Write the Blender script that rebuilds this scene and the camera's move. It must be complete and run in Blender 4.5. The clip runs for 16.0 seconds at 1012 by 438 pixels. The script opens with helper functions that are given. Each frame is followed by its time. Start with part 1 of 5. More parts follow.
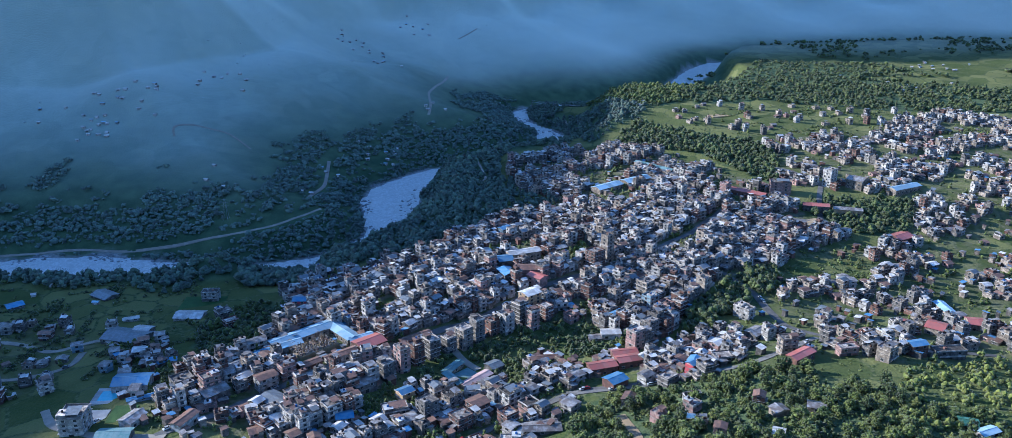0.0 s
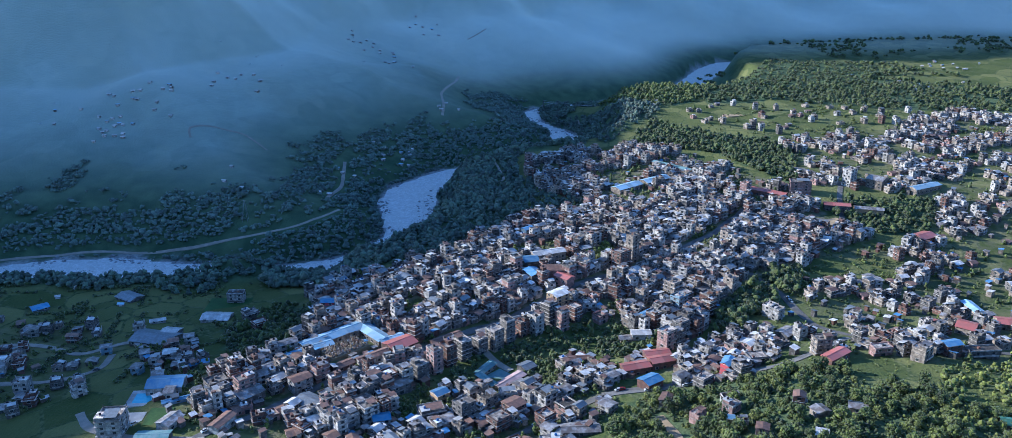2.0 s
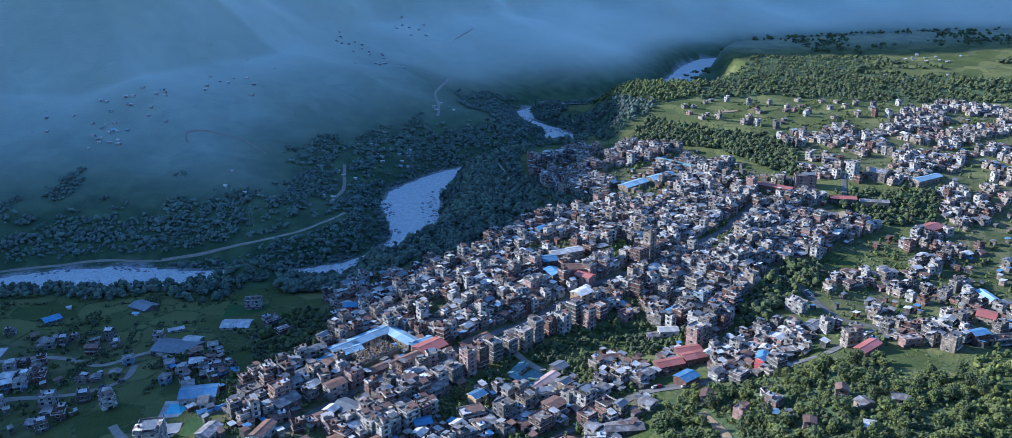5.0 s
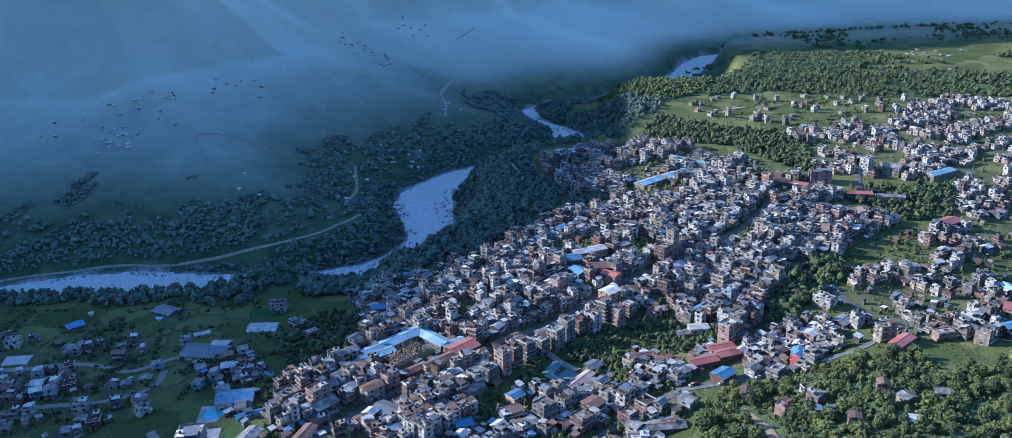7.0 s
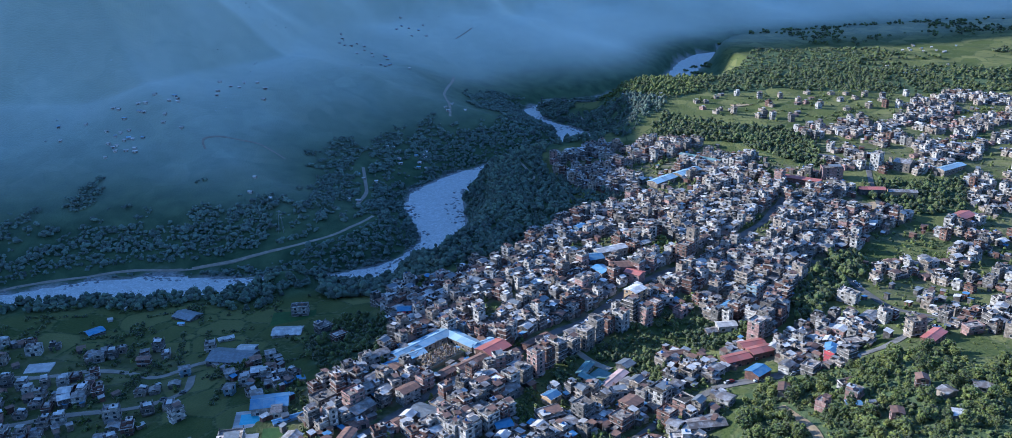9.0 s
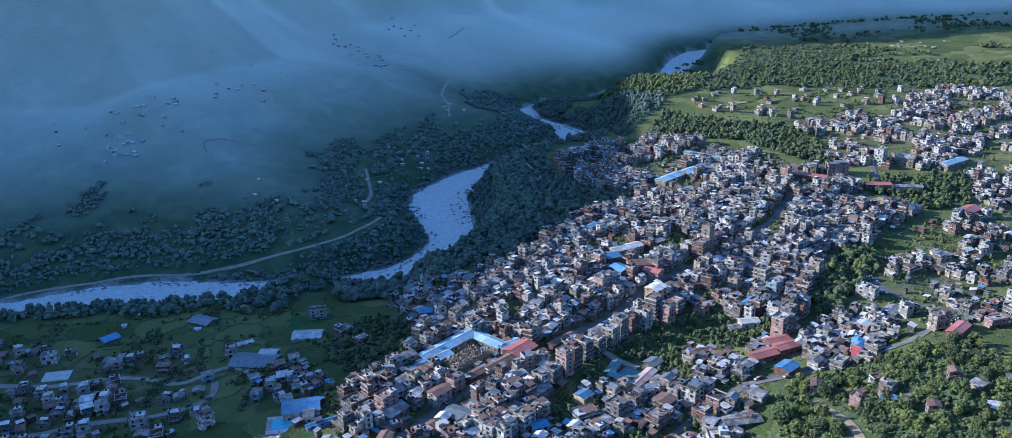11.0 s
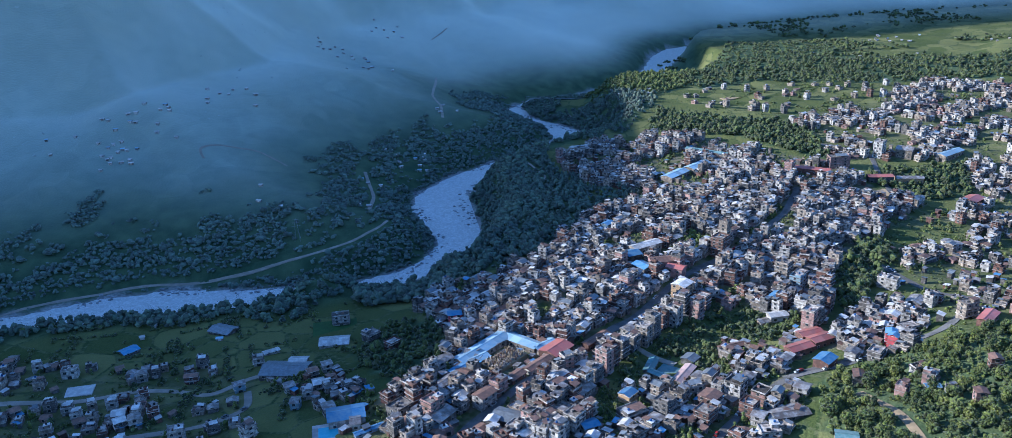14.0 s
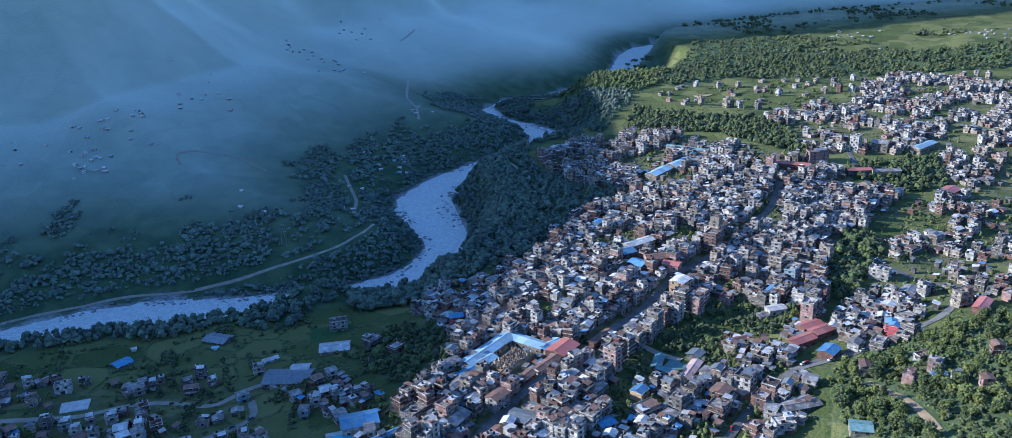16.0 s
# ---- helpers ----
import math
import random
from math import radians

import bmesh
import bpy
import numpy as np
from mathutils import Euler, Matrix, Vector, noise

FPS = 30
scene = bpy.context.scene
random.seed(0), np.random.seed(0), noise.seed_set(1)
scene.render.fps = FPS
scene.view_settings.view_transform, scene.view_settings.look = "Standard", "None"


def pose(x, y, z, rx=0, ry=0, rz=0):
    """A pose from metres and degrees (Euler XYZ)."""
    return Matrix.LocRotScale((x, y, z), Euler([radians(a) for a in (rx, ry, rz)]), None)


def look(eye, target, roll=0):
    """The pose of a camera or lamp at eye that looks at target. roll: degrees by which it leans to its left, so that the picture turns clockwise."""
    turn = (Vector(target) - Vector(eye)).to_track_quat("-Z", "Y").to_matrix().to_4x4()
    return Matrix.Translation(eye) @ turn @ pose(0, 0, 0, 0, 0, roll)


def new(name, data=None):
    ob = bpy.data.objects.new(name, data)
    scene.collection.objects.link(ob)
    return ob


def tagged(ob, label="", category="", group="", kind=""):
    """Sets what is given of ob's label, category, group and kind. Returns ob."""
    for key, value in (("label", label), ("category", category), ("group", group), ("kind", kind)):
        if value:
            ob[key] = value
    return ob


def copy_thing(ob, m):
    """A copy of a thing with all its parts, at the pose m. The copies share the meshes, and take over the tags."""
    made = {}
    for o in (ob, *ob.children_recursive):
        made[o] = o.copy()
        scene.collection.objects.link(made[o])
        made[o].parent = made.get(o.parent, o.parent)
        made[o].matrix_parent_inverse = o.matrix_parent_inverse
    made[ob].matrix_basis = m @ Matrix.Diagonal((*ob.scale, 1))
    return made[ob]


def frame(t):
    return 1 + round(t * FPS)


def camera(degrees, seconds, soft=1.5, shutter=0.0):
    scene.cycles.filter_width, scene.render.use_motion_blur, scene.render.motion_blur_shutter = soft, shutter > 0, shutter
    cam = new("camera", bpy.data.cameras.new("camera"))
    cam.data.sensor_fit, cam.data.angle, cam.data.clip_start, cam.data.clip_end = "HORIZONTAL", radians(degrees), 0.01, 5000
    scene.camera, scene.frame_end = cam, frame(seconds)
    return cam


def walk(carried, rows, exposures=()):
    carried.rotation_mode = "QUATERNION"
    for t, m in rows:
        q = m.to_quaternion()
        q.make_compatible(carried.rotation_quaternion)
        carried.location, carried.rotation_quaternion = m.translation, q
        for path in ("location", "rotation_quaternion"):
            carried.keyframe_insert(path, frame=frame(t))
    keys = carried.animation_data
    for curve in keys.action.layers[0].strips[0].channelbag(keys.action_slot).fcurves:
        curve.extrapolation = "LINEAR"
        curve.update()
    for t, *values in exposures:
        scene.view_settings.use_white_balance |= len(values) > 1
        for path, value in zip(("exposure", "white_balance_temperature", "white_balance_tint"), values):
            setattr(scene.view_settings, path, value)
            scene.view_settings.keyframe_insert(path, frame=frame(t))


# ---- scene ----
cam = camera(60.3, 16.0, 0.5)
METRES, EYE, TILT, LEAN, TURN = 200.0, 300.0, -20.0, 0.0, 0.0
ROWS = [
    (0.0, 0.0, 0.0, 0.0, 0.0, 0.0, -0.0),
    (0.5, -0.0227, 0.0002, 0.0006, 0.04, -0.0, 0.09),
    (1.0, -0.0469, 0.0022, 0.0013, 0.05, -0.0, 0.08),
    (1.5, -0.072, 0.0035, 0.0021, 0.09, -0.01, 0.07),
    (2.0, -0.0976, 0.0047, 0.0029, -0.08, -0.01, 0.15),
    (2.5, -0.1238, 0.0061, 0.0038, -0.35, -0.01, 0.25),
    (3.0, -0.1511, 0.0076, 0.0047, -0.67, -0.03, 0.38),
    (3.5, -0.1785, 0.0092, 0.0055, -1.01, -0.04, 0.61),
    (4.0, -0.2073, 0.0112, 0.0065, -1.41, -0.05, 0.85),
    (6.5, -0.3571, 0.0225, 0.0127, -2.42, -0.16, 1.92),
    (7.0, -0.3884, 0.0255, 0.0144, -2.59, -0.17, 2.09),
    (7.5, -0.4208, 0.0287, 0.0165, -2.8, -0.19, 2.27),
    (8.0, -0.4531, 0.0321, 0.0183, -3.01, -0.2, 2.42),
    (8.5, -0.4854, 0.0353, 0.02, -3.25, -0.21, 2.6),
    (9.0, -0.5182, 0.039, 0.0218, -3.54, -0.24, 2.79),
    (11.5, -0.6862, 0.0601, 0.0335, -5.26, -0.37, 3.74),
    (12.0, -0.7198, 0.0651, 0.036, -5.63, -0.39, 3.97),
    (12.5, -0.7533, 0.0701, 0.0386, -6.01, -0.42, 4.19),
    (13.0, -0.7873, 0.0755, 0.0416, -6.44, -0.45, 4.41),
    (13.5, -0.8212, 0.081, 0.0445, -6.84, -0.48, 4.63),
    (14.0, -0.8552, 0.0868, 0.0478, -7.28, -0.53, 4.86),
    (14.5, -0.8886, 0.0928, 0.0508, -7.79, -0.56, 5.1),
    (15.0, -0.9229, 0.0994, 0.0544, -8.31, -0.61, 5.34),
    (15.5, -0.956, 0.1058, 0.0579, -9.02, -0.66, 5.66),
    (16.0, -0.9902, 0.1132, 0.0618, -10.13, -0.77, 6.11),
]
walk(cam, [(t, pose(0, 0, EYE, TILT, LEAN, TURN) @ pose(METRES * x, METRES * y, METRES * z, 90 + pitch, roll, yaw)) for t, x, y, z, yaw, pitch, roll in ROWS], exposures=((0.0, 0.86, 4720, 12), (16.0, 0.86, 4720, 12)))

# ---- sky and sun ----
SUN_AZIMUTH, SUN_HEIGHT = 74.0, 22.5      # degrees to the left of straight ahead, and above the horizon
world = bpy.data.worlds.new("sky")
scene.world = world
world.use_nodes = True
wn = world.node_tree.nodes
sky = wn.new("ShaderNodeTexSky")
sky.sky_type, sky.sun_disc = "NISHITA", False
sky.sun_elevation, sky.sun_rotation = radians(SUN_HEIGHT), radians(-SUN_AZIMUTH)
sky.air_density, sky.dust_density, sky.ozone_density, sky.altitude = 1.1, 0.5, 3.5, 700
world.node_tree.links.new(sky.outputs["Color"], wn["Background"].inputs["Color"])
wn["Background"].inputs["Strength"].default_value = 0.126
sun = new("sun", bpy.data.lights.new("sun", "SUN"))
sun.data.energy, sun.data.angle, sun.data.color = 5.0, radians(0.6), (1.0, 0.85, 0.62)
away = Vector((-math.sin(radians(SUN_AZIMUTH)) * math.cos(radians(SUN_HEIGHT)), math.cos(radians(SUN_AZIMUTH)) * math.cos(radians(SUN_HEIGHT)), math.sin(radians(SUN_HEIGHT))))
sun.matrix_world = look(away * 3000, (0, 0, 0))


# ---- materials ----
def material(name, base, second=None, scale=0.5, fine=6.0, rough=0.85, metal=0.0, spread=0.18, bump=0.15, specular=0.3):
    """Weathered surface: a base colour mottled at two scales, stained towards a second one, a little different from piece to piece."""
    m = bpy.data.materials.new(name)
    m.use_nodes = True
    n, l = m.node_tree.nodes, m.node_tree.links
    shade = n["Principled BSDF"]
    second = second or tuple(c * 0.55 for c in base)
    where = n.new("ShaderNodeNewGeometry")
    info = n.new("ShaderNodeObjectInfo")
    broad, grain = n.new("ShaderNodeTexNoise"), n.new("ShaderNodeTexNoise")
    broad.inputs["Scale"].default_value, broad.inputs["Detail"].default_value = scale, 5
    grain.inputs["Scale"].default_value, grain.inputs["Detail"].default_value = fine, 3
    for t in (broad, grain):
        l.new(where.outputs["Position"], t.inputs["Vector"])
    add = n.new("ShaderNodeMath")
    add.operation = "MULTIPLY_ADD"
    add.inputs[1].default_value = 0.45
    l.new(grain.outputs["Fac"], add.inputs[0])
    l.new(broad.outputs["Fac"], add.inputs[2])
    ramp = n.new("ShaderNodeValToRGB")
    ramp.color_ramp.elements[0].position, ramp.color_ramp.elements[1].position = 0.56, 0.80
    ramp.color_ramp.elements[0].color, ramp.color_ramp.elements[1].color = (*base, 1), (*second, 1)
    l.new(add.outputs[0], ramp.inputs["Fac"])
    both = n.new("ShaderNodeMath")
    l.new(info.outputs["Random"], both.inputs[0])
    l.new(where.outputs["Random Per Island"], both.inputs[1])
    wrap = n.new("ShaderNodeMath")
    wrap.operation = "FRACT"
    l.new(both.outputs[0], wrap.inputs[0])
    span = n.new("ShaderNodeMapRange")
    span.inputs["To Min"].default_value, span.inputs["To Max"].default_value = 1 - spread * 1.6, 1 + spread
    l.new(wrap.outputs[0], span.inputs["Value"])
    tone = n.new("ShaderNodeHueSaturation")
    l.new(span.outputs["Result"], tone.inputs["Value"])
    l.new(ramp.outputs["Color"], tone.inputs["Color"])
    l.new(tone.outputs["Color"], shade.inputs["Base Color"])
    shade.inputs["Roughness"].default_value, shade.inputs["Metallic"].default_value = rough, metal
    shade.inputs["Specular IOR Level"].default_value = specular
    if bump:
        b = n.new("ShaderNodeBump")
        b.inputs["Strength"].default_value, b.inputs["Distance"].default_value = bump, 0.3
        l.new(grain.outputs["Fac"], b.inputs["Height"])
        l.new(b.outputs["Normal"], shade.inputs["Normal"])
    return m


WALL = {
    "concrete": material("bare_concrete", (0.21, 0.195, 0.18), (0.08, 0.072, 0.068)),
    "cream": material("cream_plaster", (0.44, 0.365, 0.29), (0.17, 0.14, 0.115)),
    "white": material("white_plaster", (0.60, 0.57, 0.53), (0.26, 0.24, 0.22)),
    "brick": material("bare_brickwork", (0.20, 0.105, 0.08), (0.10, 0.058, 0.047), fine=9),
    "rose_wall": material("rose_plaster", (0.44, 0.27, 0.24), (0.22, 0.14, 0.12)),
    "ochre": material("ochre_plaster", (0.50, 0.33, 0.17), (0.36, 0.25, 0.15)),
    "pale_blue": material("pale_blue_plaster", (0.30, 0.40, 0.47), (0.20, 0.27, 0.32)),
    "blue_wall": material("blue_painted_wall", (0.18, 0.32, 0.55), (0.4, 0.45, 0.5)),
    "red_wall": material("red_painted_wall", (0.48, 0.08, 0.09), (0.34, 0.07, 0.08)),
}
ROOF = {
    "blue": material("blue_sheet", (0.07, 0.20, 0.40), (0.16, 0.28, 0.42), rough=0.45, scale=0.3, bump=0.08, specular=0.5),
    "sky_blue": material("sky_blue_sheet", (0.28, 0.45, 0.60), (0.38, 0.50, 0.58), rough=0.45, scale=0.3, bump=0.08, specular=0.5),
    "tin": material("dull_tin_sheet", (0.42, 0.40, 0.385), (0.20, 0.165, 0.14), rough=0.42, metal=0.25, scale=0.4, specular=0.6),
    "white_sheet": material("white_sheet", (0.74, 0.72, 0.69), (0.46, 0.43, 0.40), rough=0.45, scale=0.3, bump=0.08, specular=0.5),
    "rust": material("rusty_sheet", (0.27, 0.15, 0.10), (0.16, 0.10, 0.075), rough=0.5, scale=0.5, specular=0.4),
    "red": material("red_sheet", (0.50, 0.15, 0.12), (0.40, 0.15, 0.12), rough=0.36, specular=0.6, scale=0.3, bump=0.08),
    "brick_red": material("brick_red_sheet", (0.42, 0.12, 0.09), (0.34, 0.14, 0.11), rough=0.36, specular=0.6, scale=0.3, bump=0.08),
    "rose": material("faded_rose_sheet", (0.55, 0.37, 0.33), (0.45, 0.33, 0.30), rough=0.6),
    "teal": material("teal_sheet", (0.11, 0.22, 0.22), (0.20, 0.28, 0.28), rough=0.5),
    "green": material("green_sheet", (0.05, 0.16, 0.11), (0.09, 0.20, 0.14), rough=0.5),
    "slate": material("grey_sheet", (0.22, 0.24, 0.26), (0.16, 0.17, 0.18), rough=0.4, specular=0.5),
}
DECK = material("roof_screed", (0.60, 0.53, 0.46), (0.20, 0.17, 0.15), scale=0.45, spread=0.5)
BAND = material("painted_band", (0.48, 0.44, 0.41), (0.22, 0.20, 0.18), spread=0.45)
PANE = material("dark_glass", (0.03, 0.035, 0.04), (0.05, 0.055, 0.06), rough=0.18, bump=0, specular=0.6)
FRAME = material("window_timber", (0.30, 0.24, 0.20), (0.5, 0.48, 0.46), spread=0.5)
TANK_BLACK = material("black_plastic", (0.03, 0.03, 0.035), rough=0.4)
TANK_BLUE = material("blue_plastic", (0.04, 0.14, 0.40), rough=0.4)
ROADWAY = material("worn_asphalt", (0.09, 0.088, 0.085), (0.17, 0.16, 0.15), scale=0.15, fine=2)
TRACK = material("dusty_track", (0.32, 0.27, 0.21), (0.22, 0.19, 0.14), scale=0.2, fine=3)
# sheen pales the tracks to match the haze painted on the slope
TRACK.node_tree.nodes["Principled BSDF"].inputs["Sheen Weight"].default_value = 0.15
TRACK.node_tree.nodes["Principled BSDF"].inputs["Sheen Roughness"].default_value = 0.9
EARTH = material("yellow_earth", (0.44, 0.32, 0.19), (0.32, 0.24, 0.14), scale=0.2, fine=2)
ROCK = material("river_boulder", (0.36, 0.36, 0.36), (0.22, 0.22, 0.22), scale=0.4, fine=3)
BARK = material("bark", (0.12, 0.09, 0.06), (0.07, 0.055, 0.04))
STEEL = material("galvanised_steel", (0.45, 0.46, 0.47), rough=0.5, metal=0.6)
PAVING = material("pale_paving", (0.55, 0.53, 0.50), (0.42, 0.40, 0.38), scale=0.3)
LAWN = material("mown_lawn", (0.06, 0.12, 0.03), (0.045, 0.09, 0.025), scale=0.3, bump=0.3)


def foliage(name, dark, light, scale=0.16):
    m = material(name, dark, light, scale=scale, fine=1.4, rough=0.75, spread=0.4, bump=0.6, specular=0.2)
    shade = m.node_tree.nodes["Principled BSDF"]
    shade.inputs["Sheen Weight"].default_value = 0.3
    shade.inputs["Subsurface Weight"].default_value = 0.0
    return m


LEAF = [foliage("broad_leaves", (0.045, 0.070, 0.012), (0.125, 0.148, 0.026)),
        foliage("bamboo_leaves", (0.080, 0.112, 0.017), (0.175, 0.190, 0.034)),
        foliage("dark_leaves", (0.026, 0.045, 0.011), (0.090, 0.110, 0.024))]
# leaf copy for the woods in shade, tinted bluer and lighter as haze
HAZED_FAR_LEAF = foliage("hazed_valley_leaves", (0.040, 0.072, 0.048), (0.085, 0.122, 0.072), scale=0.03)
# slope forest: lighter colour and some sheen stand in for haze
HAZED_SLOPE_LEAF = foliage("hazed_slope_leaves", (0.066, 0.104, 0.072), (0.095, 0.136, 0.094), scale=0.03)
HAZED_SLOPE_LEAF.node_tree.nodes["Principled BSDF"].inputs["Sheen Weight"].default_value = 0.18
HAZED_SLOPE_LEAF.node_tree.nodes["Principled BSDF"].inputs["Sheen Roughness"].default_value = 0.9

# slight sheen, part of the same painted haze
HAZED_FAR_LEAF.node_tree.nodes["Principled BSDF"].inputs["Sheen Weight"].default_value = 0.15
HAZED_FAR_LEAF.node_tree.nodes["Principled BSDF"].inputs["Sheen Roughness"].default_value = 0.9
# leaves high on the slope, haze put in as pale colour and full sheen
HAZED_HIGH_LEAF = foliage("hazed_high_leaves", (0.110, 0.155, 0.125), (0.150, 0.195, 0.150), scale=0.03)
HAZED_HIGH_LEAF.node_tree.nodes["Principled BSDF"].inputs["Sheen Weight"].default_value = 1.0
HAZED_HIGH_LEAF.node_tree.nodes["Principled BSDF"].inputs["Sheen Roughness"].default_value = 0.9

# water: milky with silt, broken by rapids
WATER = bpy.data.materials.new("silty_water")
WATER.use_nodes = True
n, l = WATER.node_tree.nodes, WATER.node_tree.links
shade = n["Principled BSDF"]
where = n.new("ShaderNodeNewGeometry")
flow, foam = n.new("ShaderNodeTexNoise"), n.new("ShaderNodeTexNoise")
flow.inputs["Scale"].default_value, flow.inputs["Detail"].default_value = 0.12, 6
foam.inputs["Scale"].default_value, foam.inputs["Detail"].default_value, foam.inputs["Distortion"].default_value = 0.35, 5, 1.5
for t in (flow, foam):
    l.new(where.outputs["Position"], t.inputs["Vector"])
ramp = n.new("ShaderNodeValToRGB")
ramp.color_ramp.elements[0].position, ramp.color_ramp.elements[1].position = 0.42, 0.68
ramp.color_ramp.elements[0].color, ramp.color_ramp.elements[1].color = (0.50, 0.50, 0.48, 1), (0.76, 0.76, 0.75, 1)
l.new(foam.outputs["Fac"], ramp.inputs["Fac"])
l.new(ramp.outputs["Color"], shade.inputs["Base Color"])
shade.inputs["Roughness"].default_value = 0.35
b = n.new("ShaderNodeBump")
b.inputs["Strength"].default_value, b.inputs["Distance"].default_value = 0.5, 0.5
l.new(foam.outputs["Fac"], b.inputs["Height"])
l.new(b.outputs["Normal"], shade.inputs["Normal"])

# ground: grass and field plots, woodland floor, trodden town earth and river gravel
GROUND = bpy.data.materials.new("valley_ground")
GROUND.use_nodes = True
n, l = GROUND.node_tree.nodes, GROUND.node_tree.links
shade = n["Principled BSDF"]
where = n.new("ShaderNodeNewGeometry")
cover = n.new("ShaderNodeVertexColor")
cover.layer_name = "cover"
split = n.new("ShaderNodeSeparateColor")
l.new(cover.outputs["Color"], split.inputs["Color"])


def ground_noise(scale, detail):
    t = n.new("ShaderNodeTexNoise")
    t.inputs["Scale"].default_value, t.inputs["Detail"].default_value = scale, detail
    l.new(where.outputs["Position"], t.inputs["Vector"])
    return t


def two_tone(source, a, b, low=0.35, high=0.65):
    r = n.new("ShaderNodeValToRGB")
    r.color_ramp.elements[0].position, r.color_ramp.elements[1].position = low, high
    r.color_ramp.elements[0].color, r.color_ramp.elements[1].color = (*a, 1), (*b, 1)
    l.new(source, r.inputs["Fac"])
    return r.outputs["Color"]


def blend(fac, a, b):
    m = n.new("ShaderNodeMix")
    m.data_type = "RGBA"
    if isinstance(fac, float):
        m.inputs["Factor"].default_value = fac
    else:
        l.new(fac, m.inputs["Factor"])
    l.new(a, m.inputs["A"])
    l.new(b, m.inputs["B"])
    return m.outputs["Result"]


plots = n.new("ShaderNodeTexVoronoi")
plots.inputs["Scale"].default_value = 0.035
l.new(where.outputs["Position"], plots.inputs["Vector"])
plot_tone = n.new("ShaderNodeSeparateColor")
l.new(plots.outputs["Color"], plot_tone.inputs["Color"])
rough_grass = two_tone(ground_noise(0.09, 6).outputs["Fac"], (0.060, 0.076, 0.018), (0.145, 0.138, 0.040))
plot_grass = two_tone(plot_tone.outputs["Red"], (0.055, 0.080, 0.024), (0.270, 0.260, 0.105), 0.1, 0.9)
grass = blend(0.68, rough_grass, plot_grass)
bunds = n.new("ShaderNodeTexVoronoi")
bunds.feature = "DISTANCE_TO_EDGE"
bunds.inputs["Scale"].default_value = 0.035
l.new(where.outputs["Position"], bunds.inputs["Vector"])
edge = n.new("ShaderNodeMapRange")
edge.inputs["From Min"].default_value, edge.inputs["From Max"].default_value = 0.05, 0.02
l.new(bunds.outputs["Distance"], edge.inputs["Value"])
bund_tone = two_tone(ground_noise(0.3, 3).outputs["Fac"], (0.035, 0.060, 0.018), (0.16, 0.16, 0.08), 0.4, 0.6)
grass = blend(edge.outputs["Result"], grass, bund_tone)
fine_dirt = two_tone(ground_noise(0.8, 4).outputs["Fac"], (0.04, 0.07, 0.018), (0.12, 0.14, 0.04), 0.3, 0.75)
grass = blend(0.35, grass, fine_dirt)
woods = two_tone(ground_noise(0.05, 6).outputs["Fac"], (0.050, 0.082, 0.042), (0.098, 0.136, 0.068))
earth = two_tone(ground_noise(0.12, 6).outputs["Fac"], (0.055, 0.075, 0.028), (0.20, 0.17, 0.13), 0.4, 0.6)
gravel = two_tone(ground_noise(0.4, 5).outputs["Fac"], (0.20, 0.20, 0.19), (0.40, 0.39, 0.37))
colour = blend(split.outputs["Red"], grass, woods)
# haze painted into the far slope's colour: paler and bluer than its grass
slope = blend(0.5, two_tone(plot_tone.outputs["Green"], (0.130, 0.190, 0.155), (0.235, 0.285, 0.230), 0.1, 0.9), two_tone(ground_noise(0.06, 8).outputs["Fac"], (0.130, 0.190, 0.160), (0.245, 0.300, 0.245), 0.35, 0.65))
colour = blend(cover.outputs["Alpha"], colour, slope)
colour = blend(split.outputs["Green"], colour, earth)
colour = blend(split.outputs["Blue"], colour, gravel)
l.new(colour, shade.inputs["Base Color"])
shade.inputs["Roughness"].default_value, shade.inputs["Specular IOR Level"].default_value = 0.9, 0.15
# sheen growing up the far slope, put there to imitate distance haze
haze_attr = n.new("ShaderNodeAttribute")
haze_attr.attribute_name = "down"
l.new(haze_attr.outputs["Fac"], shade.inputs["Sheen Weight"])
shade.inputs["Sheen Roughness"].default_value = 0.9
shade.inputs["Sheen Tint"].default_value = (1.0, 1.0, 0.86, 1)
b = n.new("ShaderNodeBump")
b.inputs["Strength"].default_value, b.inputs["Distance"].default_value = 0.7, 1.2
l.new(ground_noise(0.5, 5).outputs["Fac"], b.inputs["Height"])
l.new(b.outputs["Normal"], shade.inputs["Normal"])


# ---- lie of the land ----
RIVER = [(-1500, 470), (-900, 580), (-600, 638), (-465, 670), (-412, 687), (-361, 687), (-310, 682), (-260, 680), (-215, 685), (-165, 702), (-133, 730), (-116, 765), (-113, 797), (-117, 830),
         (-122, 870), (-118, 912), (-84, 960), (-20, 1010), (40, 1060), (66, 1100), (54, 1170), (26, 1215), (22, 1285), (52, 1328),
         (130, 1335), (210, 1375), (286, 1450), (327, 1545), (360, 1622), (412, 1688), (520, 1740), (800, 1790), (1300, 1810), (3500, 1900)]
RIVER_Z = 4.0
UP_SUN = (math.sin(radians(SUN_AZIMUTH)), math.cos(radians(SUN_AZIMUTH)))
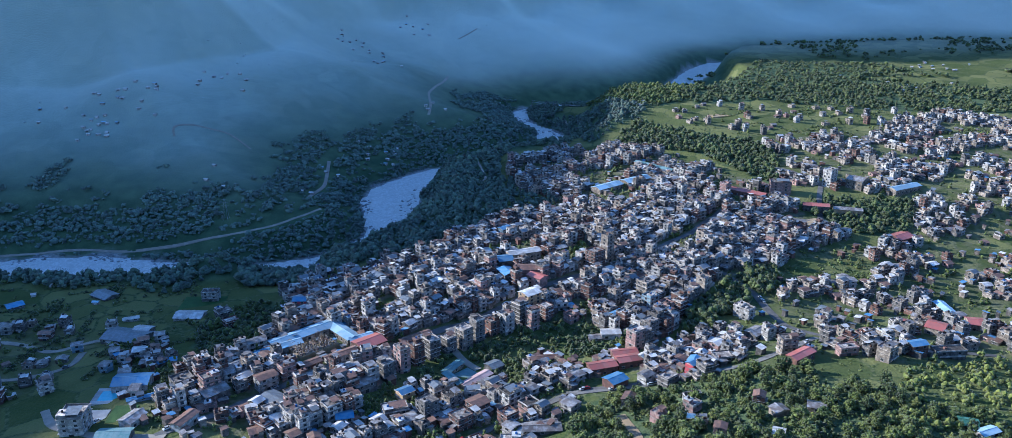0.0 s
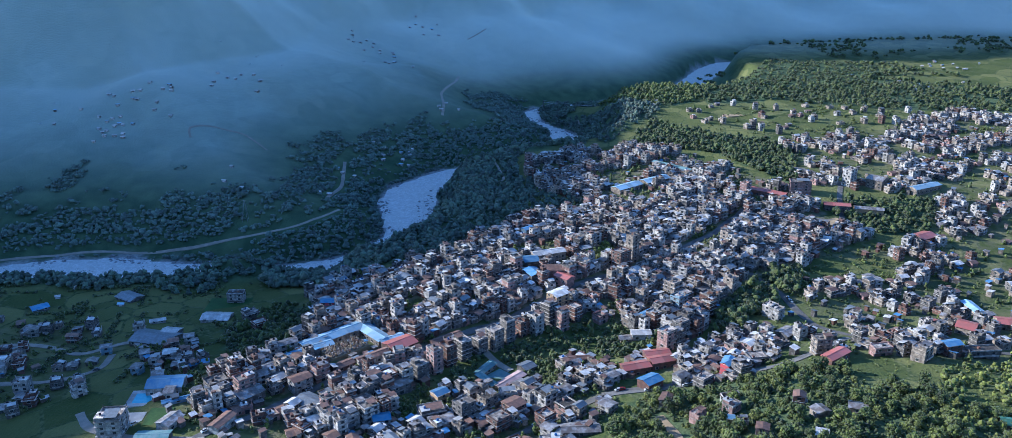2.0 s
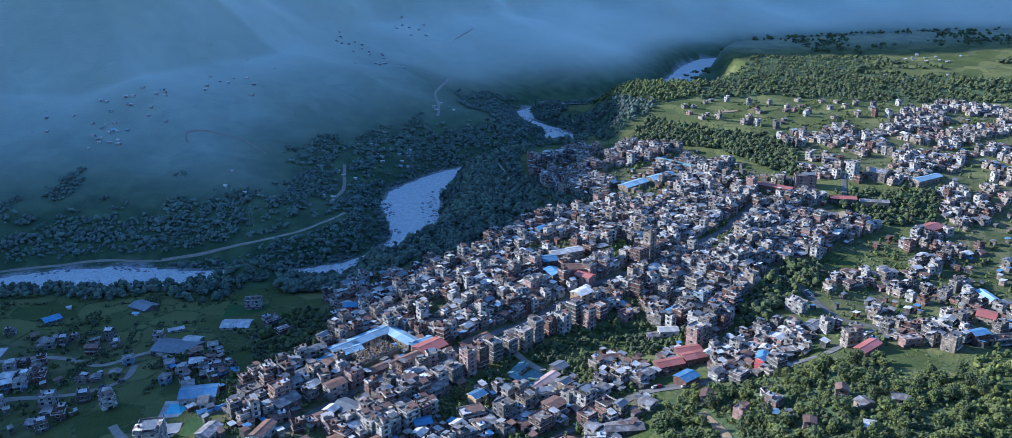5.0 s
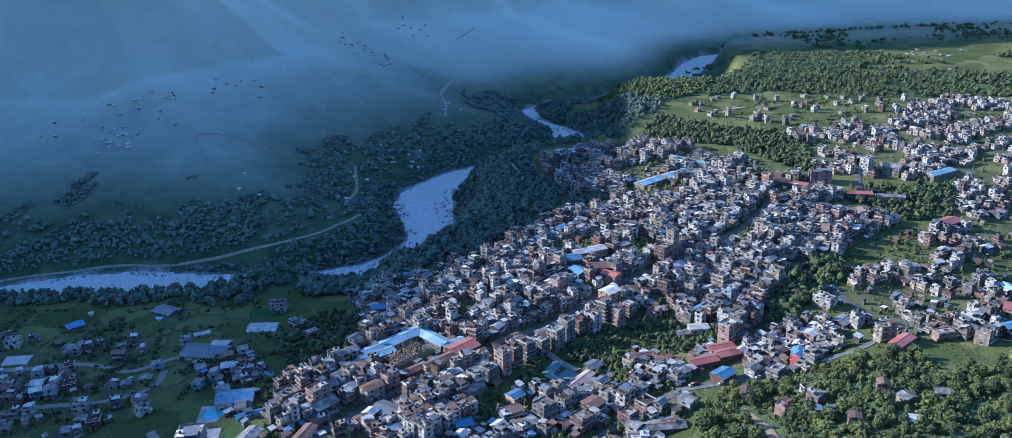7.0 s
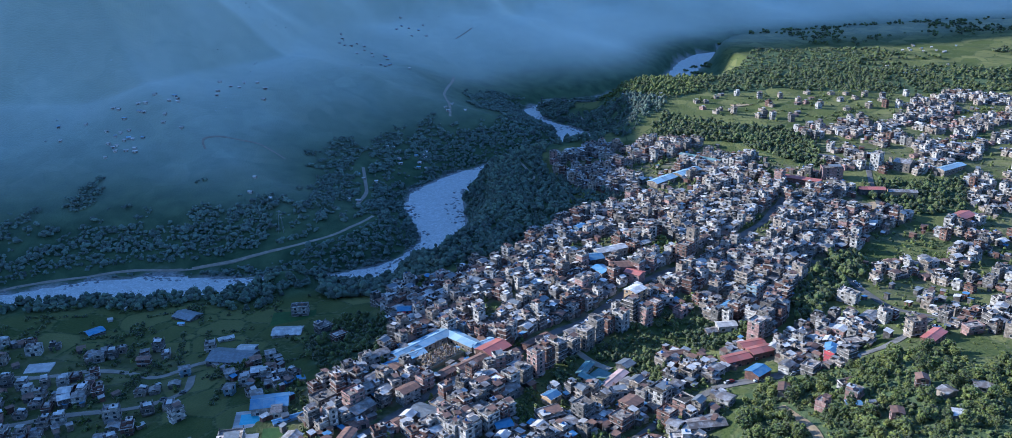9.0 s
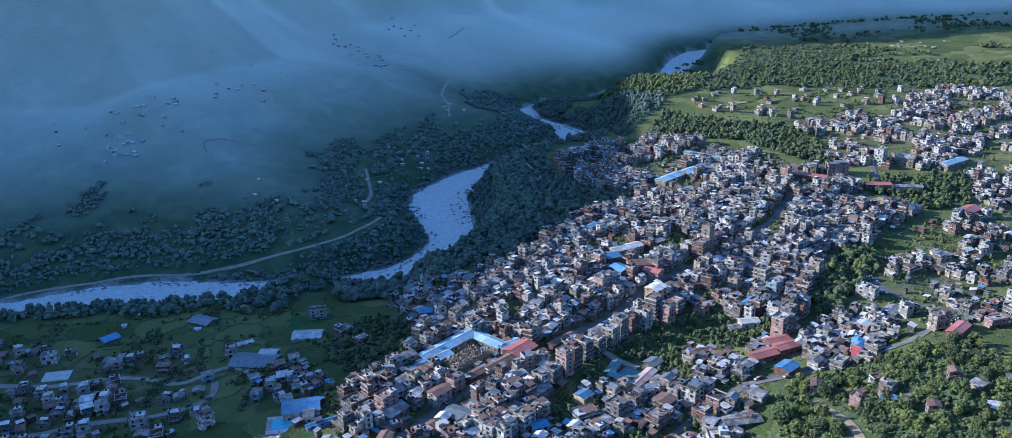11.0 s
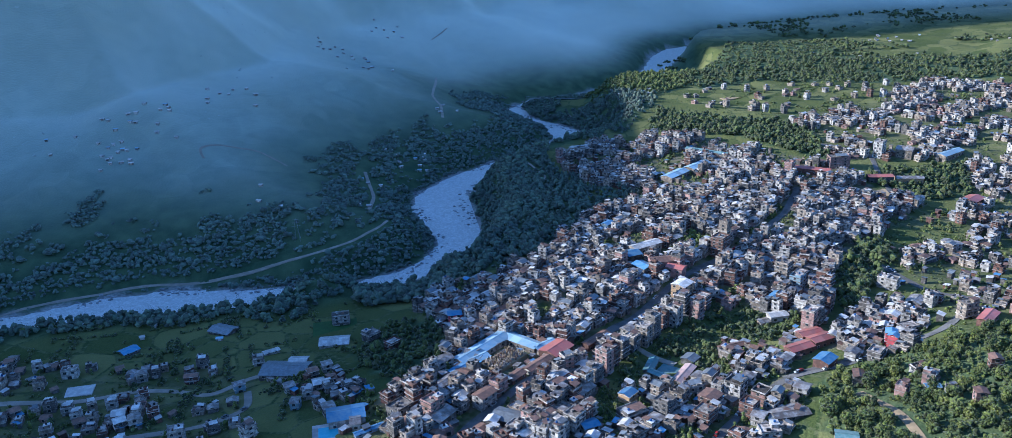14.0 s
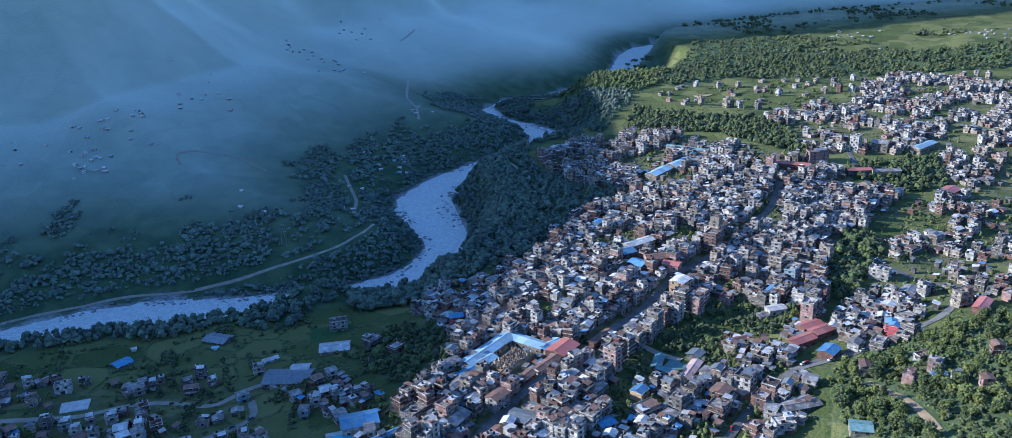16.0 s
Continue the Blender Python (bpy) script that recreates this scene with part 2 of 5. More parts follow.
SHELF = [(-420, 540, 27), (-350, 560, 25), (-275, 500, 28), (-220, 590, 24), (-205, 548, 28), (-290, 445, 32), (-330, 400, 34), (-450, 420, 34), (-225, 434, 47), (-213, 412, 52), (-190, 377, 57), (-192, 428, 49), (-235, 480, 33)]
RIDGE = [(-150, 470, 47), (-85, 500, 49), (-60, 560, 49), (10, 560, 48), (60, 600, 48), (20, 680, 43), (90, 650, 47), (20, 880, 40), (100, 800, 46), (190, 850, 48), (200, 740, 47), (-110, 430, 50), (-145, 438, 50), (-160, 520, 40), (-150, 390, 51)]
HOLLOW = [(-20, 468, 34), (30, 482, 35), (62, 500, 38), (60, 460, 45), (-35, 444, 37), (5, 425, 45), (150, 520, 42), (160, 450, 46), (110, 480, 43), (45, 427, 47), (-55, 410, 48), (-78, 411, 47)]
EASTERN = [(270, 600, 36), (270, 510, 36), (320, 630, 34), (300, 670, 38), (270, 665, 42), (330, 790, 50), (450, 930, 48), (590, 1050, 46), (330, 1055, 50), (170, 1140, 50), (550, 1267, 47), (720, 1420, 44), (900, 1200, 55)]
NEAR_HILL = [(140, 360, 74), (85, 360, 67), (62, 395, 56), (75, 346, 70), (190, 405, 66), (220, 350, 80), (52, 375, 54), (110, 316, 88), (-60, 380, 47), (-35, 400, 46), (0, 386, 45), (27, 396, 46), (20, 365, 48), (0, 200, 70), (230, 430, 56), (300, 440, 52), (150, 350, 78), (168, 392, 73)]


def to_line(x, y, pts):
    """Distance to a polyline, and the side (positive to its left)."""
    x, y = np.asarray(x, float), np.asarray(y, float)
    best, side = np.full(x.shape, 1e9), np.ones(x.shape)
    for (ax, ay), (bx, by) in zip(pts[:-1], pts[1:]):
        ux, uy = bx - ax, by - ay
        k = np.clip(((x - ax) * ux + (y - ay) * uy) / (ux * ux + uy * uy), 0, 1)
        dx, dy = x - ax - k * ux, y - ay - k * uy
        dist = np.hypot(dx, dy)
        nearer = dist < best
        best = np.where(nearer, dist, best)
        side = np.where(nearer, np.where(ux * dy - uy * dx > 0, 1.0, -1.0), side)
    return best, side


def waves(x, y, size, seed):
    """Smooth rolling noise from a few crossed waves, about -1 to 1."""
    total = 0
    rng = np.random.RandomState(seed)
    for i in range(7):
        a, p, s = rng.uniform(0, 6.28), rng.uniform(0, 6.28), size * rng.uniform(0.6, 1.7)
        total = total + np.sin((x * math.cos(a) + y * math.sin(a)) * 6.28 / s + p)
    return total / 3.2


def smooth(a, b, v):
    k = np.clip((v - a) / (b - a), 0, 1)
    return k * k * (3 - 2 * k)


def river_half(x, y):
    return 21 + 4 * waves(x, y, 160, 5) + 6 * smooth(-300, -360, x) + 8 * smooth(770, 860, y) * smooth(1000, 940, y) - 6 * smooth(-260, -200, x) * smooth(800, 755, y) - 13 * smooth(1110, 1200, y) * smooth(1410, 1340, y)


def land(x, y):
    """Height of the ground."""
    x, y = np.asarray(x, float), np.asarray(y, float)
    dist, side = to_line(x, y, RIVER)
    num, den = 0, 0
    for px, py, pz in SHELF + RIDGE + HOLLOW + EASTERN + NEAR_HILL:
        d2 = (x - px) ** 2 + (y - py) ** 2
        w = np.exp(-d2 / (2 * 42.0 ** 2)) + 2e-5 + 4.0 / (d2 + 4000) ** 1.2
        num, den = num + w * pz, den + w
    town = num / den + 1.2 * waves(x, y, 70, 3)
    town = town + 90 * smooth(200, -250, y) * smooth(-500, 300, x) + 260 * smooth(1150, 2100, x)
    off = np.maximum(dist - river_half(x, y), 0)
    town = town + 15 * np.exp(-((x + 236) / 34) ** 2 - ((y - 652) / 24) ** 2) - 9 * np.exp(-((x + 165) / 36) ** 2 - ((y - 640) / 30) ** 2) + 13 * np.exp(-((x + 136) / 12) ** 2 - ((y - 640) / 16) ** 2)
    reach = 34 + 46 * np.exp(-((x + 138) / 48) ** 2 - ((y - 680) / 48) ** 2) + 50 * np.exp(-((x - 90) / 55) ** 2 - ((y - 1050) / 70) ** 2)
    reach = reach + 240 * np.exp(-((x - 268) / 110) ** 2 - ((y - 1365) / 115) ** 2) + 150 * np.exp(-((x - 100) / 50) ** 2 - ((y - 1240) / 85) ** 2)
    reach = reach - 17 * np.exp(-((x + 240) / 38) ** 2 - ((y - 660) / 40) ** 2)
    near = RIVER_Z + (town - RIVER_Z) * smooth(0, 1, (off - 3) / reach)
    gully = waves(x, y, 420, 11) * 0.16 + waves(x, y, 150, 12) * 0.05
    far = RIVER_Z + 9 * smooth(2, 30, off) + 0.30 * (1 + gully) * np.maximum(off - 12, 0) + 0.62 * np.maximum(off - 330, 0)
    far = far + 5 * waves(x, y, 230, 4) * smooth(80, 300, off)
    # unseen mountainside left of view, added and trimmed to place the shadow's edge
    far = far + 0.55 * np.maximum(-640 - x, 0) * smooth(30, 200, off)
    lee = ((x + 170) * 0.810 - (y - 425) * 0.586) / -(0.810 * UP_SUN[0] + 0.586 * UP_SUN[1])
    north = ((x - 60) * 0.973 - (y - 750) * 0.232) / -(0.973 * UP_SUN[0] + 0.232 * UP_SUN[1])
    lee = np.where((x - 60) * UP_SUN[1] + (y - 750) * UP_SUN[0] > 0, north, lee)
    lee = np.maximum(lee, ((x - 556) * 0.1 - (y - 1470)) / -(0.1 * UP_SUN[0] + UP_SUN[1]))      # how far up-sun of the shadow's edge
    far = np.where(lee > 200, np.minimum(far, 47 + math.tan(radians(SUN_HEIGHT)) * lee), far)
    crest = CREST + 60 * waves(x, y, 900, 21)
    far = np.where(far > crest, crest + 0.05 * (far - crest), far)
    bed = RIVER_Z - 1.6 + 0 * x
    z = np.where(side > 0, far, near)
    return np.where(off <= 0, bed - 1.0 * (1 - dist / 30), z)


CREST = 850.0
# ---- end of the lie of the land ----
# ---- quarters of the town, woods and ways ----
CORE = [(-178, 372), (-189, 430), (-171, 453), (-146, 535), (-164, 574), (-139, 608), (-95, 597), (-56, 617), (-31, 690), (-2, 706), (-1, 771), (4, 885), (51, 930), (122, 927), (183, 887), (217, 823),
        (251, 777), (260, 722), (291, 677), (207, 610), (151, 575), (122, 524), (88, 471), (55, 485), (39, 526), (3, 516), (-13, 491), (-46, 483), (-64, 429), (-93, 419), (-96, 370)]
LOWTOWN = [(-109, 370), (-93, 402), (-64, 426), (-33, 420), (5, 431), (21, 466), (46, 449), (39, 399), (22, 365), (-60, 335)]
STREETSIDE = [(74, 440), (106, 489), (153, 493), (145, 456), (110, 410), (87, 414)]
EAST = [(188, 577), (235, 640), (388, 681), (420, 560), (330, 450), (223, 420), (184, 442), (139, 418), (158, 486)]
UPPER = [(239, 829), (289, 950), (381, 972), (567, 1098), (640, 1055), (760, 960), (520, 700), (382, 671), (330, 667), (372, 745), (304, 770), (278, 781)]
FARFIELD = [(191, 1098), (258, 1127), (423, 1125), (567, 1098), (381, 972), (289, 950), (224, 981)]
WESTLOW = [(-436, 575), (-430, 430), (-336, 395), (-283, 408), (-262, 440), (-262, 500), (-300, 535), (-366, 545)]
WESTMID = [(-260, 499), (-218, 494), (-193, 453), (-175, 379), (-195, 382), (-226, 450)]
GARDEN = [(31, 603), (63, 639), (73, 619), (58, 595)]
DELL = [(-36, 487), (-26, 486), (0, 499), (21, 509), (38, 524), (54, 513), (68, 493), (84, 492), (66, 471), (42, 464), (22, 475), (11, 455), (15, 438), (1, 423), (-10, 435), (-22, 427), (-36, 432), (-50, 424), (-62, 433), (-48, 457)]
LOW_GREEN = [(-81, 417), (-58, 427), (-52, 404), (-62, 387), (-78, 396)]
EAST_GREEN = [(194, 602), (224, 630), (292, 625), (260, 580), (239, 592), (200, 588)]
ROAD_GREEN = [(136, 507), (174, 512), (173, 486), (150, 478), (143, 493)]
WOOD_A = [(119, 949), (160, 1032), (203, 985), (272, 942), (283, 876), (254, 783), (233, 830), (206, 894)]
WOOD_B = [(277, 750), (372, 745), (337, 685), (295, 684), (268, 715)]
WOOD_C = [(237, 1215), (340, 1277), (534, 1315), (723, 1228), (980, 1190), (850, 1080), (642, 1095), (443, 1112), (343, 1148), (250, 1128)]
WOOD_D = [(-78, 951), (-15, 1022), (-1, 771), (-1, 714), (-36, 690), (-55, 623), (-95, 606), (-114, 601), (-150, 615), (-110, 690), (-85, 805)]
HILLWOOD = [(22, 342), (36, 374), (47, 400), (79, 412), (118, 413), (139, 418), (174, 405), (196, 380), (240, 330), (156, 290), (60, 300)]
WOOD_H = [(18, 821), (8, 795), (20, 770), (52, 752), (50, 728), (3, 703), (-14, 690), (-40, 640), (-36, 690), (-2, 706), (-1, 771), (4, 830)]
WOOD_W = [(-190, 471), (-205, 515), (-180, 556), (-152, 545), (-143, 500), (-151, 471), (-171, 450)]
HILL_EAST = [(178, 392), (300, 464), (250, 320), (190, 300), (175, 345)]
GAP = [(112, 492), (124, 527), (154, 568), (190, 610), (206, 612), (193, 566), (166, 540), (147, 520), (128, 498)]
MEADOW = [(160, 396), (168, 412), (182, 431), (208, 434), (219, 416), (206, 396), (188, 383), (172, 383)]
WAYS = {
    "MAIN": [(-172, 365), (-148, 393), (-136, 409), (-98, 445), (-54, 487), (-11, 524), (11, 547), (53, 576), (102, 614), (150, 660), (190, 720)],
    "LOW": [(-60, 330), (-27, 363), (-13, 378), (25, 408), (49, 416), (74, 419)],
    "EAST": [(160, 590), (174, 560), (176, 526), (178, 498), (193, 481), (210, 461), (290, 450)],
    "EAST_LOW": [(189, 473), (146, 434), (125, 428), (88, 418), (44, 413), (33, 412)],
    "WEST": [(-430, 436), (-366, 444), (-348, 450), (-311, 450), (-276, 454), (-261, 460), (-266, 486)],
    "WEST_UP": [(-450, 522), (-411, 513), (-371, 507), (-340, 512), (-310, 502), (-288, 487), (-268, 508), (-249, 504)],
    "YARD": [(-167, 364), (-201, 366), (-230, 378), (-245, 400)],
    "UPPER": [(230, 860), (277, 834), (300, 790), (286, 755), (270, 700), (200, 720)],
}
TRACKS = {
    "FAR": [(-700, 670), (-508, 685), (-474, 703), (-450, 711), (-425, 718), (-400, 724), (-373, 726), (-339, 722), (-300, 720), (-262, 726), (-224, 737), (-205, 748), (-185, 770), (-178, 790)],
    "ZIG": [(-195, 816), (-190, 871), (-199, 943)],
    "ZIG_UP": [(-100, 1105), (-99, 1130), (-107, 1187), (-93, 1316), (-90, 1350)],
    "TERRACE": [(-360, 920), (-369, 937), (-352, 953), (-341, 952), (-310, 947), (-278, 919)],
    "TOP": [(-83, 1530), (-63, 1558), (-52, 1577)],
    "SHORE": [(84, 1204), (87, 1156), (95, 1080)],
    "BLUFF": [(-28, 815), (-19, 825), (-25, 865), (-40, 960)],
    "COURT": [(-40, 487), (-29, 472), (-25, 460), (-16, 450)],
}
WOOD_E = [(265, 1195), (345, 1330), (430, 1480), (560, 1450), (600, 1380), (534, 1315), (340, 1277), (237, 1215)]
WOOD_F = [(95, 960), (125, 1000), (165, 1060), (185, 1115), (120, 1175), (80, 1120), (75, 1040)]
WOOD_G = [(120, 1175), (185, 1115), (230, 1135), (262, 1200), (300, 1290), (215, 1300), (140, 1290), (115, 1230)]
PATHS = {"HILL": [(58, 380), (60, 367), (65, 357), (61, 340), (56, 322)]}


def inside(x, y, poly):
    """Which of the points lie in the polygon."""
    x, y = np.asarray(x, float), np.asarray(y, float)
    res = np.zeros(x.shape, bool)
    for (ax, ay), (bx, by) in zip(poly, poly[1:] + poly[:1]):
        if ay != by:
            res ^= ((ay > y) != (by > y)) & (x < (bx - ax) * (y - ay) / (by - ay) + ax)
    return res


def on_sheet(x, y):
    """Height of the ground sheet, between its corners."""
    x, y = np.asarray(x, float), np.asarray(y, float)
    i, j = np.clip(np.searchsorted(gx, x) - 1, 0, len(gx) - 2), np.clip(np.searchsorted(gy, y) - 1, 0, len(gy) - 2)
    u, v = (x - gx[i]) / (gx[i + 1] - gx[i]), (y - gy[j]) / (gy[j + 1] - gy[j])
    return (Z[j, i] * (1 - u) + Z[j, i + 1] * u) * (1 - v) + (Z[j + 1, i] * (1 - u) + Z[j + 1, i + 1] * u) * v


def height(x, y):
    return float(on_sheet(x, y))


# ---- the ground, one sheet ----
def graded(lo, a, b, hi, step, growth):
    mid = list(np.arange(a, b + step, step))
    out, s, v = [], step, mid[-1]
    while v < hi:
        s *= growth
        v += s
        out.append(v)
    back, s, v = [], step, mid[0]
    while v > lo:
        s *= growth
        v -= s
        back.append(v)
    return np.array(back[::-1] + mid + out)


gx, gy = graded(-4200, -480, 660, 4600, 5.0, 1.07), graded(-1500, 300, 1340, 4900, 5.0, 1.06)
X, Y = np.meshgrid(gx, gy)
Z = land(X, Y)
dist, side = to_line(X, Y, RIVER)
off = dist - river_half(X, Y)
woody = smooth(-0.25, 0.35, waves(X, Y, 210, 31) + 0.5 * waves(X, Y, 60, 32)) * 0.75 + 0.25
woody = np.where(side > 0, np.maximum(woody, smooth(190, 110, off)), 0)
woody = np.where(side < 0, np.maximum(woody, smooth(62, 40, off)), woody)
for poly in (WOOD_A, WOOD_B, WOOD_C, WOOD_E, WOOD_F, WOOD_G, WOOD_D, HILLWOOD, WOOD_W, GAP):
    woody = np.where(inside(X, Y, poly) & ~inside(X, Y, MEADOW), 0.7 if poly is HILLWOOD else 0.9, woody)
trodden = np.zeros(X.shape)
for poly, k in ((CORE, 0.85), (LOWTOWN, 0.6), (STREETSIDE, 0.8), (EAST, 0.35), (UPPER, 0.4), (WESTLOW, 0.3), (WESTMID, 0.35)):
    trodden = np.where(inside(X, Y, poly), k * (0.8 + 0.2 * waves(X, Y, 30, 8)), trodden)
for poly in (GARDEN, DELL, LOW_GREEN, EAST_GREEN, ROAD_GREEN, HILLWOOD, MEADOW):
    trodden = np.where(inside(X, Y, poly), 0, trodden)
gravelly = smooth(9, 1, off + 5 * waves(X, Y, 40, 9))
me = bpy.data.meshes.new("ground")
nx, ny = len(gx), len(gy)
idx = np.arange(nx * ny).reshape(ny, nx)
quads = np.stack([idx[:-1, :-1], idx[:-1, 1:], idx[1:, 1:], idx[1:, :-1]], -1).reshape(-1, 4)


def fill(me, verts, faces):
    """Fills a mesh from arrays; all the faces have the same number of corners."""
    verts, faces = np.asarray(verts, np.float32), np.asarray(faces, np.int32)
    k = faces.shape[1]
    me.vertices.add(len(verts))
    me.vertices.foreach_set("co", verts.ravel())
    me.loops.add(faces.size)
    me.loops.foreach_set("vertex_index", faces.ravel())
    me.polygons.add(len(faces))
    me.polygons.foreach_set("loop_start", np.arange(0, faces.size, k, dtype=np.int32))
    me.polygons.foreach_set("loop_total", np.full(len(faces), k, np.int32))
    me.polygons.foreach_set("use_smooth", np.zeros(len(faces), bool))
    me.update(calc_edges=True)
    return me


fill(me, np.stack([X, Y, Z], -1).reshape(-1, 3), quads)
me.polygons.foreach_set("use_smooth", np.ones(len(quads), bool))
layer = me.color_attributes.new("cover", "FLOAT_COLOR", "POINT")
# alpha spreads the haze-painted colour up the far slope
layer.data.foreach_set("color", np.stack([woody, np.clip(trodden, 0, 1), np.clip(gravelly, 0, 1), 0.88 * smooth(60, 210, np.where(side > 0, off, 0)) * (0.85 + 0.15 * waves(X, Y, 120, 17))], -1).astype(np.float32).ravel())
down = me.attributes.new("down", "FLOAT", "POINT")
# painted haze: grows away from the river, and past the near bank's shadow edge
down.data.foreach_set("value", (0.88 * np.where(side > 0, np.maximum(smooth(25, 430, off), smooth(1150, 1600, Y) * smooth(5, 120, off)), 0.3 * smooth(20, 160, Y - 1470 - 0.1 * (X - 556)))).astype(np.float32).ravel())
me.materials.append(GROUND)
tagged(new("ground", me), "green valley ground with fields, terraces and haze-painted wooded slopes", "ground", kind="structure")

# the river, one level sheet along its bed
wx, wy = np.arange(-1500, 2400, 8.0), np.arange(440, 1960, 8.0)
WX, WY = np.meshgrid(wx, wy)
wet = (to_line(WX, WY, RIVER)[0] < 44)
idx = np.arange(WX.size).reshape(WX.shape)
quads = np.stack([idx[:-1, :-1], idx[:-1, 1:], idx[1:, 1:], idx[1:, :-1]], -1).reshape(-1, 4)
quads = quads[wet.ravel()[quads].all(1)]
used, packed = np.unique(quads, return_inverse=True)
me = fill(bpy.data.meshes.new("river"), np.stack([WX.ravel()[used], WY.ravel()[used], np.full(len(used), RIVER_Z - 0.5)], -1), packed.reshape(-1, 4))
me.materials.append(WATER)
tagged(new("river", me), "pale grey silty river with rapids between wooded banks", "river", kind="structure")


def ribbon(name, pts, half, mat, label, kind="structure", lift=0.35):
    """A way laid over the ground, with a little thickness."""
    dense = []
    for (ax, ay), (bx, by) in zip(pts[:-1], pts[1:]):
        k = max(2, int(math.hypot(bx - ax, by - ay) / 4))
        dense += [(ax + (bx - ax) * i / k, ay + (by - ay) * i / k) for i in range(k)]
    dense = np.array(dense + [pts[-1]], float)
    for _ in range(6):
        dense[1:-1] = (dense[:-2] + 2 * dense[1:-1] + dense[2:]) / 4
    run = np.gradient(dense, axis=0)
    run /= np.linalg.norm(run, axis=1)[:, None]
    across = np.stack([-run[:, 1], run[:, 0]], -1) * half * (1 + 0.12 * waves(dense[:, :1], dense[:, 1:], 25, 6))
    rows = []
    for k, dz in ((-1, -1.5), (-1, lift), (0, lift + 0.08), (1, lift), (1, -1.5)):
        p = dense + across * k
        z = np.maximum(land(p[:, 0], p[:, 1]), land(dense[:, 0], dense[:, 1]) - 0.6)
        rows.append(np.column_stack([p, z + dz]))
    v = np.stack(rows, 1).reshape(-1, 3)
    m = len(dense)
    q = [(5 * i + j, 5 * i + 5 + j, 5 * i + 6 + j, 5 * i + 1 + j) for i in range(m - 1) for j in range(4)]
    me = fill(bpy.data.meshes.new(name), v, np.array(q)[:, ::-1])
    me.materials.append(mat)
    return tagged(new(name, me), label, "road", kind=kind)


for key, pts in WAYS.items():
    ribbon("road", pts, 2.7 if key == "MAIN" else 2.4, TRACK if key in ("WEST", "WEST_UP", "YARD") else ROADWAY, "worn grey town street between the houses")
for key, pts in TRACKS.items():
    ribbon("dirt_road", pts, 2.4 if key == "COURT" else 1.7 if key in ("ZIG", "ZIG_UP") else 1.2, TRACK, "pale dusty track along the slope")
for key, pts in PATHS.items():
    ribbon("footpath", pts, 2.2, EARTH, "bare yellow earth path through the hillside trees")


# ---- building kit ----
BOX_FACES = np.array([(0, 3, 2, 1), (4, 5, 6, 7), (0, 1, 5, 4), (1, 2, 6, 5), (2, 3, 7, 6), (3, 0, 4, 7)])


class Kit:
    """Gathers six-sided blocks, each with a material, into one mesh."""

    def __init__(self):
        self.blocks, self.mats = [], []

    def block(self, corners, mat):
        self.blocks.append(np.array(corners, float))
        self.mats.append(mat)

    def box(self, x0, x1, y0, y1, z0, z1, mat, inset=0.0):
        i = inset
        self.block([(x0, y0, z0), (x1, y0, z0), (x1, y1, z0), (x0, y1, z0), (x0 + i, y0 + i, z1), (x1 - i, y0 + i, z1), (x1 - i, y1 - i, z1), (x0 + i, y1 - i, z1)], mat)

    def drum(self, x, y, r, z0, z1, mat):
        for turn in (0, 45):
            a = [radians(turn + 90 * k + 45) for k in range(4)]
            self.block([(x + r * math.cos(t), y + r * math.sin(t), z0) for t in a] + [(x + r * 0.96 * math.cos(t), y + r * 0.96 * math.sin(t), z1 - (0.04 if turn else 0)) for t in a], mat)

    def mesh(self, name):
        me = bpy.data.meshes.new(name)
        v = np.concatenate(self.blocks)
        f = np.concatenate([BOX_FACES + 8 * i for i in range(len(self.blocks))])
        fill(me, v, f)
        slots = []
        for m in self.mats:
            if m not in slots:
                slots.append(m)
        for m in slots:
            me.materials.append(m)
        me.polygons.foreach_set("material_index", np.repeat([slots.index(m) for m in self.mats], 6).astype(np.int32))
        return me


def part(name, data, parent, label="", m=None):
    """One mesh under a thing or under a part of it."""
    ob = new(name, data)
    ob.parent = parent
    if m is not None:
        ob.matrix_basis = m
    if label:
        ob["label"] = label
    return ob


def gable(kit, w, d, z, rise, mat, eave=0.5, thick=0.12, ends=None):
    """A pitched sheet roof of two leaves along the x axis, with closed ends."""
    for s in (-1, 1):
        y0, y1 = s * (d / 2 + eave), 0
        drop = rise * eave / (d / 2)
        a, b, za, zb = -w / 2 - eave, w / 2 + eave, z - drop, z + rise
        c = [(a, y0, za), (b, y0, za), (b, y1, zb), (a, y1, zb)]
        if s > 0:
            c = [c[1], c[0], c[3], c[2]]
        kit.block(c + [(x, y, h + thick) for x, y, h in c], mat)
    if ends:
        for s in (-1, 1):
            x0, x1 = (s * w / 2 - 0.1, s * w / 2)
            kit.block([(x0, -d / 2, z - 0.02), (x1, -d / 2, z - 0.02), (x1, d / 2, z - 0.02), (x0, d / 2, z - 0.02),
                       (x0, -0.05, z + rise - 0.03), (x1, -0.05, z + rise - 0.03), (x1, 0.05, z + rise - 0.03), (x0, 0.05, z + rise - 0.03)], ends)


window_kit = Kit()
window_kit.box(-0.95, 0.95, -0.09, 0.0, 0, 1.5, FRAME)
window_kit.box(-0.84, 0.84, -0.105, -0.05, 0.08, 1.42, PANE)
